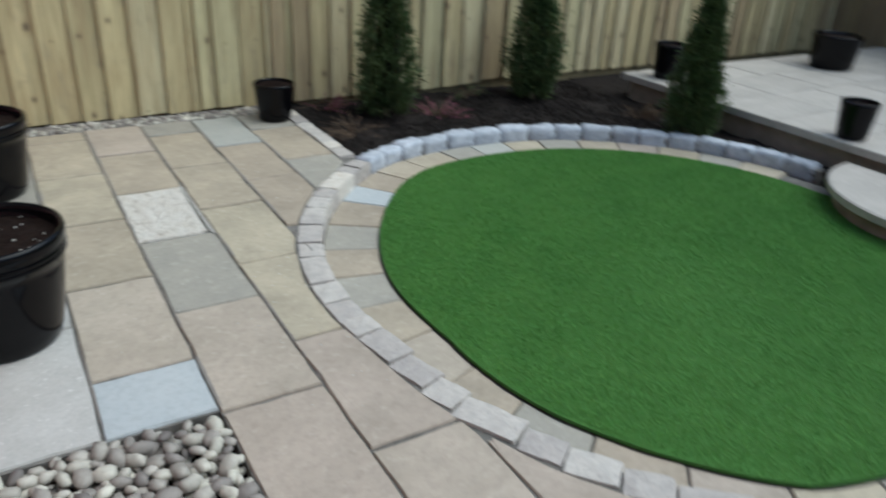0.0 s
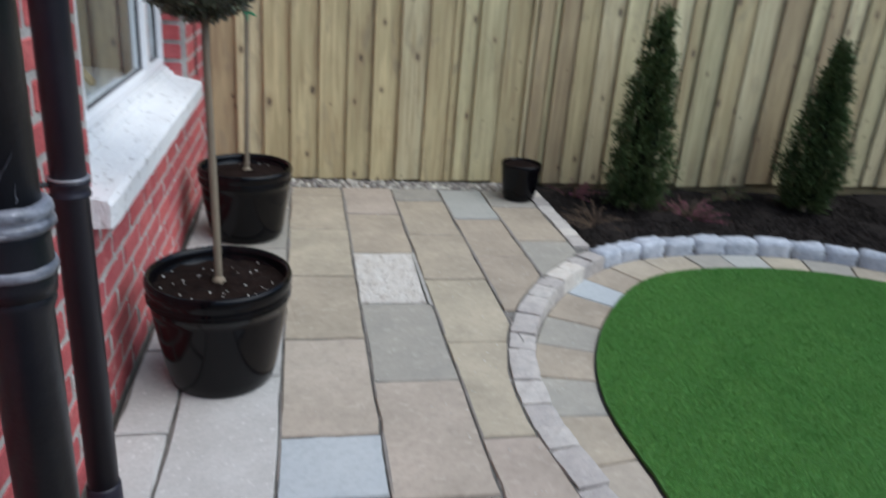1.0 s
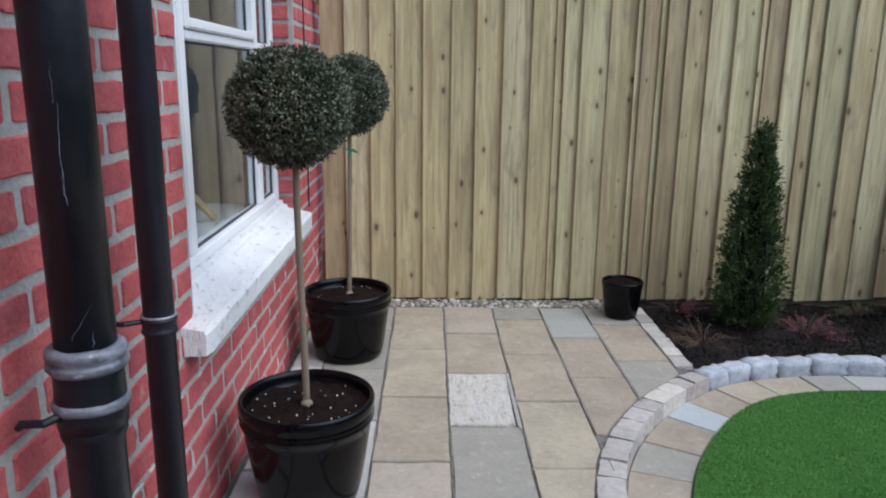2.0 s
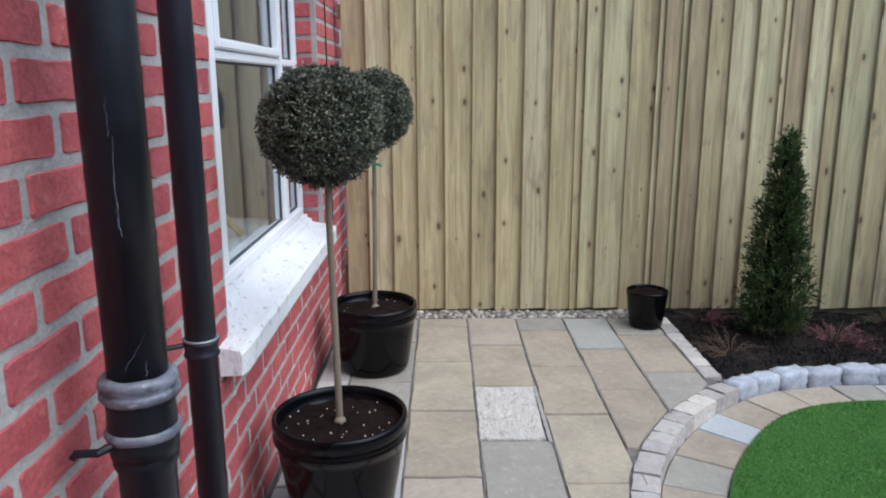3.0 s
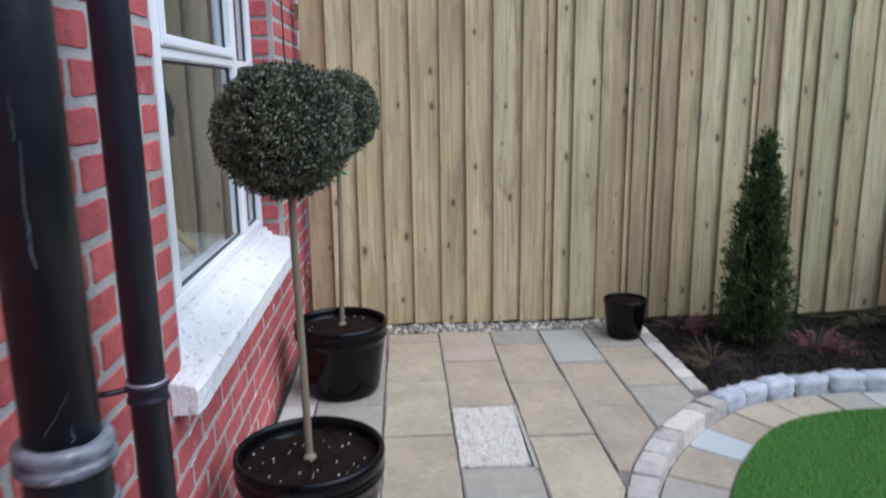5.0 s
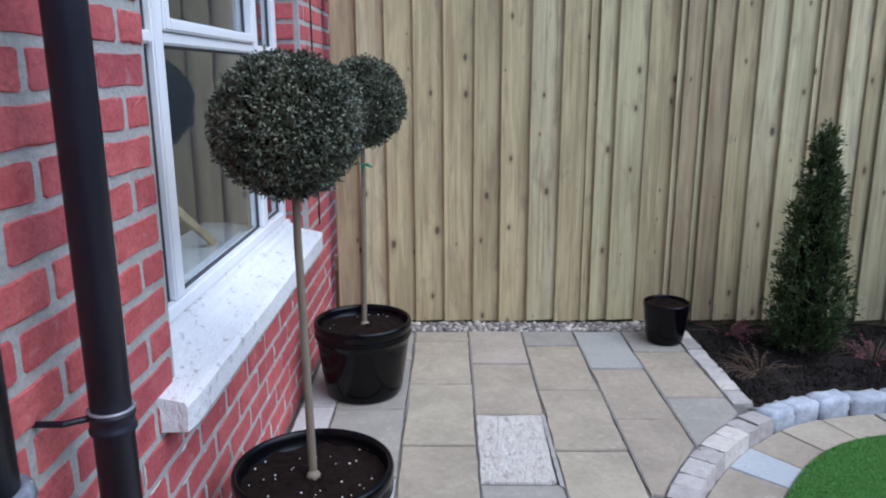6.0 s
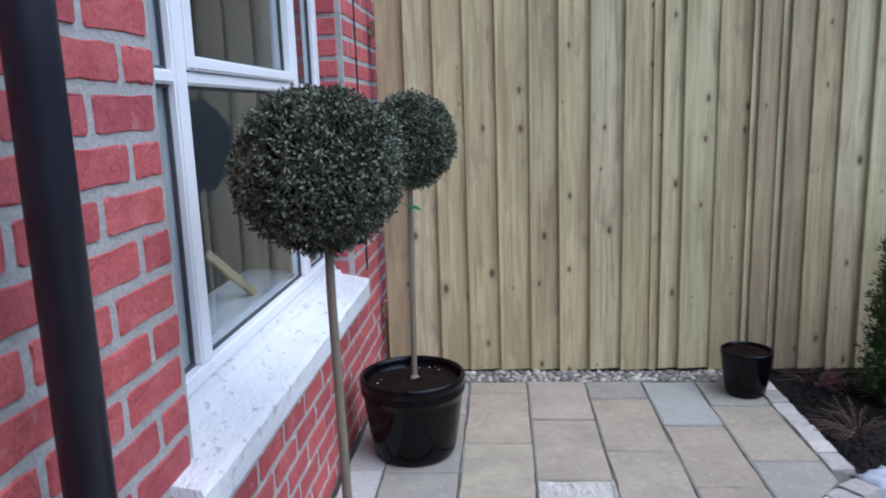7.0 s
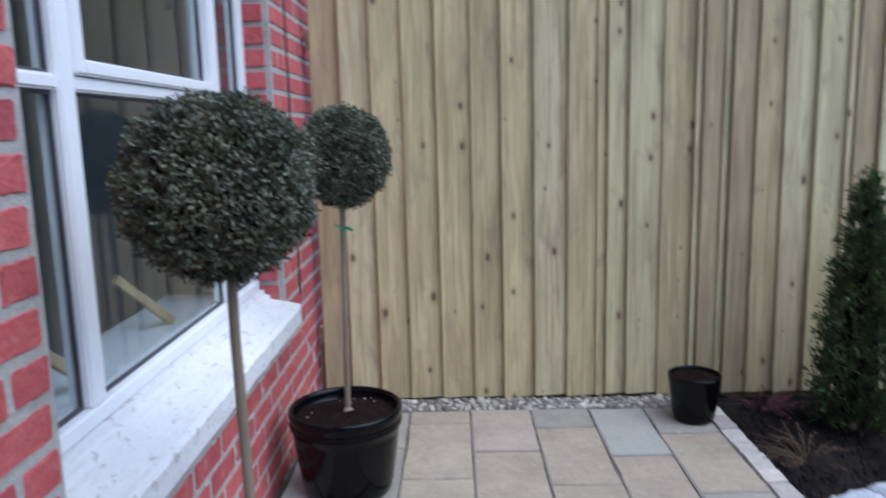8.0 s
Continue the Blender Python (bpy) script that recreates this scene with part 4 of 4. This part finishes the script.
def topiary(label, at, base_z, ball, rx, rz, seed, tie, bend):
    """A clipped ball of small leaves on a bare stem."""
    t = thing("topiary_tree", label, "tree", at, "ball trees in pots")
    g = np.random.default_rng(seed)
    bx, by, bz = ball
    bm = bmesh.new()
    tube(bm, [(0, 0, base_z - 0.02), (0.004, 0.003, base_z + 0.02), (bend * 0.5 + 0.002, 0, base_z + (bz - base_z) * 0.35), (bend - 0.002, 0, base_z + (bz - base_z) * 0.7), (bend, by, bz - 0.02)], 0.0125, 0.010)
    bmesh.ops.create_icosphere(bm, subdivisions=2, radius=0.021, matrix=Matrix.Translation((0.006, -0.004, base_z + 0.012)) @ Matrix.Diagonal((1, 1, 0.8, 1)))
    part("trunk", bm, M_BARK, t, "slim grey-brown stem", smooth=True)
    bm = bmesh.new()
    for _ in range(70):
        u = g.normal(0, 1, 3)
        u /= np.linalg.norm(u)
        tube(bm, [(bx, by, bz - 0.09), (bx + u[0] * rx * 0.5, by + u[1] * rx * 0.5, bz + u[2] * rz * 0.45 - 0.01), (bx + u[0] * rx * 0.93, by + u[1] * rx * 0.93, bz + u[2] * rz * 0.93)], 0.003, 0.0012, 4)
    part("twigs", bm, M_TWIG, t)
    # solid near-black core: painted shade seen between the leaves
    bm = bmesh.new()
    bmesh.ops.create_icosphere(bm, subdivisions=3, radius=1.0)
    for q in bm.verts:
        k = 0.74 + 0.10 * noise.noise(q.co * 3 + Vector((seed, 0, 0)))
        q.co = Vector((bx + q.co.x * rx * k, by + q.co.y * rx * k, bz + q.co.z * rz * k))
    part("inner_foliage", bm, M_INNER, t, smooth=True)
    n = 23000
    u = g.normal(0, 1, (n, 3))
    u /= np.linalg.norm(u, axis=1, keepdims=True)
    lump = np.array([noise.noise(Vector(w * 2.2) + Vector((seed * 7.1, 0, 0))) * 0.06 + noise.noise(Vector(w * 6) + Vector((0, seed * 3.3, 0))) * 0.11 for w in u])
    depth = 1.0 - np.abs(g.normal(0, 0.12, n)) + g.uniform(0, 0.05, n)
    rr = (depth + lump)[:, None]
    sag = np.where(u[:, 2] < 0, 1.0, 0.98)
    p = np.array([bx, by, bz]) + u * np.c_[np.full(n, rx), np.full(n, rx), rz * sag] * rr
    v, f = leaf_cloud(p, u * 0.38 + g.normal(0, 0.75, (n, 3)), (0.009, 0.017), (0.0026, 0.0046), seed)
    ob = new("crown", mesh_of("crown", v, f, M_LEAF))
    ob.parent = t
    tagged(ob, "dense clipped ball of small dark green leaves")
    if tie:
        bm = bmesh.new()
        tube(bm, [(bx - 0.02, by - 0.012, tie), (bx + 0.005, by - 0.016, tie + 0.01), (bx + 0.022, by, tie - 0.006), (bx - 0.005, by + 0.016, tie)], 0.004, 0.004, 6)
        tube(bm, [(bx - 0.016, by - 0.012, tie), (bx - 0.038, by - 0.02, tie + 0.022), (bx - 0.05, by - 0.015, tie + 0.012)], 0.0045, 0.002, 6)
        tube(bm, [(bx - 0.01, by - 0.015, tie), (bx - 0.012, by - 0.02, tie - 0.03)], 0.004, 0.002, 6)
        part("plant_tie", bm, M_TIE, t, "green plastic tie")
    return t


topiary("clipped ball tree with slim stem in black pot by window", (0.303, 2.945, 0), 0.325, (-0.017, 0.0, 1.310), 0.184, 0.178, 3, None, -0.004)
topiary("clipped ball tree with green tie in pot near fence", (0.298, 4.295, 0), 0.302, (0.034, 0.0, 1.313), 0.168, 0.184, 8, 1.04, 0.02)


def conifer(label, at, h, r, seed):
    """A narrow cone of upright scaly sprays."""
    t = thing("conifer", label, "conifer", at, "conifers along the fence")
    g = np.random.default_rng(seed)
    part("trunk", tube(bmesh.new(), [(0, 0, -0.05), (0.005, 0, h * 0.4), (0, 0, h * 0.9)], 0.018, 0.004, 8), M_BARK, t)
    # near-black cone inside the sprays, its colour standing in for inner shade
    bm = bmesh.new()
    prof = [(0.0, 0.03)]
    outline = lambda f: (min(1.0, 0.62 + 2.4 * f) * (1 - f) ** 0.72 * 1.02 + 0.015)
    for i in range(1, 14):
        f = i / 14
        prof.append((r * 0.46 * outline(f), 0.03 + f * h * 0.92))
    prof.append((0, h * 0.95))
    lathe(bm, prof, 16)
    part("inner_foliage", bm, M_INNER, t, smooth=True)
    ns, per = 780, 24
    P, Dr = [], []
    for i in range(ns):
        f = (i + g.uniform(0, 1)) / ns
        f = 1 - (1 - f) ** 0.75
        az = g.uniform(0, 6.283)
        lump = 1 + 0.34 * noise.noise((math.cos(az) * 2, math.sin(az) * 2, f * 7 + seed))
        R = r * outline(f) * lump
        out = np.array([math.cos(az), math.sin(az), 0.0])
        base = out * R * 0.55 + np.array([0, 0, 0.02 + f * h * 0.97 - 0.03])
        way = out * 0.62 + np.array([0, 0, 0.75]) + g.normal(0, 0.16, 3)
        way /= np.linalg.norm(way)
        L = max(R * 0.6, 0.035) * g.uniform(0.8, 1.25)
        side = np.cross(way, g.normal(0, 1, 3))
        side /= np.linalg.norm(side)
        s = g.uniform(0, 1, per)
        fan = g.normal(0, 0.020, per) * (0.4 + s)
        P.append(base + way * (s * L)[:, None] + side * fan[:, None])
        Dr.append(way * 0.9 + side * (fan * 22)[:, None] + g.normal(0, 0.22, (per, 3)))
    v, f = leaf_cloud(np.concatenate(P), np.concatenate(Dr), (0.016, 0.036), (0.0025, 0.0055), seed)
    ob = new("crown", mesh_of("crown", v, f, M_CONIFER))
    ob.parent = t
    return t


conifer("narrow green conifer standing in the bed by the heathers", (2.60, 4.84, -0.03), 1.22, 0.225, 2)
conifer("narrow dark green conifer in the bed against the fence", (3.80, 4.85, -0.03), 1.10, 0.225, 5)
conifer("narrow dark green conifer beside the raised patio wall", (4.22, 3.72, -0.03), 1.02, 0.19, 6)


def heather(label, at, r, h, seed, material, bare):
    t = thing("heather", label, "heather", at, "low plants in the bed")
    g = random.Random(seed)
    bm = bmesh.new()
    tips = []
    lean = [g.uniform(0, 6.283) for _ in range(5)] + [0.2, 2.9]
    for _ in range(40):
        a, e = g.choice(lean) + g.gauss(0, 0.55), g.uniform(0.05, 0.9) ** 1.4
        d = r * math.cos(e * 1.2) * g.uniform(0.35, 1.35) + 0.02
        tip = Vector((d * math.cos(a), d * math.sin(a), h * (0.15 + 0.85 * e) * g.uniform(0.6, 1.2)))
        mid = tip * 0.5 + Vector((g.uniform(-0.015, 0.015), g.uniform(-0.015, 0.015), 0.02))
        tube(bm, [(0.015 * math.cos(a), 0.015 * math.sin(a), -0.02), mid, tip], 0.0024, 0.001, 3)
        tips.append(tip)
    tagged(part("stem", bm, M_TWIG, t), kind="stuff")
    gn = np.random.default_rng(seed)
    P, Dr = [], []
    for tip in tips[bare:]:
        k = 26
        s = gn.uniform(0.4, 1.0, k)[:, None]
        P.append(np.array(tip) * s + gn.normal(0, 0.004, (k, 3)))
        Dr.append(np.array(tip)[None] / tip.length * 0.6 + gn.normal(0, 0.6, (k, 3)))
    v, f = leaf_cloud(np.concatenate(P), np.concatenate(Dr), (0.008, 0.014), (0.0018, 0.003), seed)
    ob = new("foliage", mesh_of("foliage", v, f, material))
    ob.parent = t
    tagged(ob, "small needle leaves and faded blooms", kind="stuff")


heather("low pink-flowering heather in dark soil", (2.90, 4.70, -0.03), 0.21, 0.13, 1, M_HEATHER, 4)
heather("low pink heather close to the fence", (2.27, 5.08, -0.03), 0.17, 0.13, 2, M_HEATHER, 10)
heather("sparse brown heather beside the stone edging", (2.24, 4.52, -0.03), 0.18, 0.12, 3, M_TWIG, 20)
heather("low dull green heather near the fence", (3.38, 5.02, -0.03), 0.13, 0.09, 4, M_CONIFER, 10)
heather("rust-brown heather beside the raised patio", (4.22, 4.15, -0.03), 0.14, 0.12, 5, M_TWIG, 6)


# ---- pebbles ----
def pebble_mesh(seed):
    g = random.Random(seed)
    b = bmesh.new()
    bmesh.ops.create_icosphere(b, subdivisions=2 if seed < 4 else 1, radius=1.0)
    off = Vector((seed * 3.1, 0, 0))
    for q in b.verts:
        q.co = q.co * (1 + 0.34 * noise.noise(q.co * 1.1 + off))
    b.transform(Matrix.Diagonal((1.0, g.uniform(0.52, 0.85), g.uniform(0.38, 0.62), 1)))
    me = bpy.data.meshes.new("pebble")
    b.to_mesh(me)
    b.free()
    me.materials.append(M_PEBBLE1)
    me.polygons.foreach_set("use_smooth", [True] * len(me.polygons))
    return me


M_PEBBLE1 = mat("river_pebble_single", (0.26, 0.235, 0.205), (0.47, 0.43, 0.375), 11, 0.65, 0.4, 60, rnd=0.55, hue=0.03, shift=True, grain=0.2)
bm = bmesh.new()
box(bm, 0.0, 0.80, 1.2, 2.30, -0.3, -0.05)
pit = tagged(part("pebble_bed", bm, M_SOIL), "bed of rounded river pebbles round the downpipe", "pebbles", kind="structure")
bm = bmesh.new()
box(bm, 0.03, 1.95, 5.06, 5.30, -0.3, -0.02)
strip = tagged(part("pebble_strip", bm, M_SOIL), "strip of pale pebbles along the fence foot", "pebbles", kind="structure")
PEB = [pebble_mesh(i) for i in range(9)]
random.seed(31)


def scatter(parent, x0, x1, y0, y1, z, size, count, joined=False):
    """Pebbles dropped side by side; those of a lower layer stay in one heap."""
    placed, vs, fs = [], [], []
    for k in range(count):
        s = random.uniform(*size)
        for _ in range(60):
            x, y = random.uniform(x0 + s, x1 - s), random.uniform(y0 + s, y1 - s)
            if all((x - a) ** 2 + (y - b) ** 2 > (0.60 * (s + c)) ** 2 for a, b, c in placed[-400:]) and math.hypot(x - 0.110, y - 2.243) > 0.05:
                break
        else:
            continue
        placed.append((x, y, s))
        me = random.choice(PEB)
        m = Matrix.LocRotScale((x, y, z + s * 0.35), Euler((random.uniform(-0.4, 0.4), random.uniform(-0.4, 0.4), random.uniform(0, 6.28))), (s, s, s))
        if joined:
            k = len(vs)
            vs += [tuple(m @ q.co) for q in me.vertices]
            fs += [tuple(k + i for i in f.vertices) for f in me.polygons]
        else:
            ob = new("pebble", me)
            ob.parent = parent
            ob.matrix_basis = m
    if joined:
        ob = new("pebbles", mesh_of("pebbles", vs, fs, M_PEBBLE, True))
        ob.parent = parent
        tagged(ob, kind="stuff")


scatter(pit, 0.03, 0.805, 1.5, 2.300, -0.042, (0.012, 0.024), 620, True)
scatter(pit, 0.03, 0.800, 1.5, 2.297, -0.026, (0.013, 0.028), 330, True)
scatter(pit, 0.10, 0.808, 1.72, 2.300, -0.012, (0.017, 0.038), 270)
scatter(strip, 0.42, 1.94, 5.065, 5.255, -0.018, (0.012, 0.028), 270)
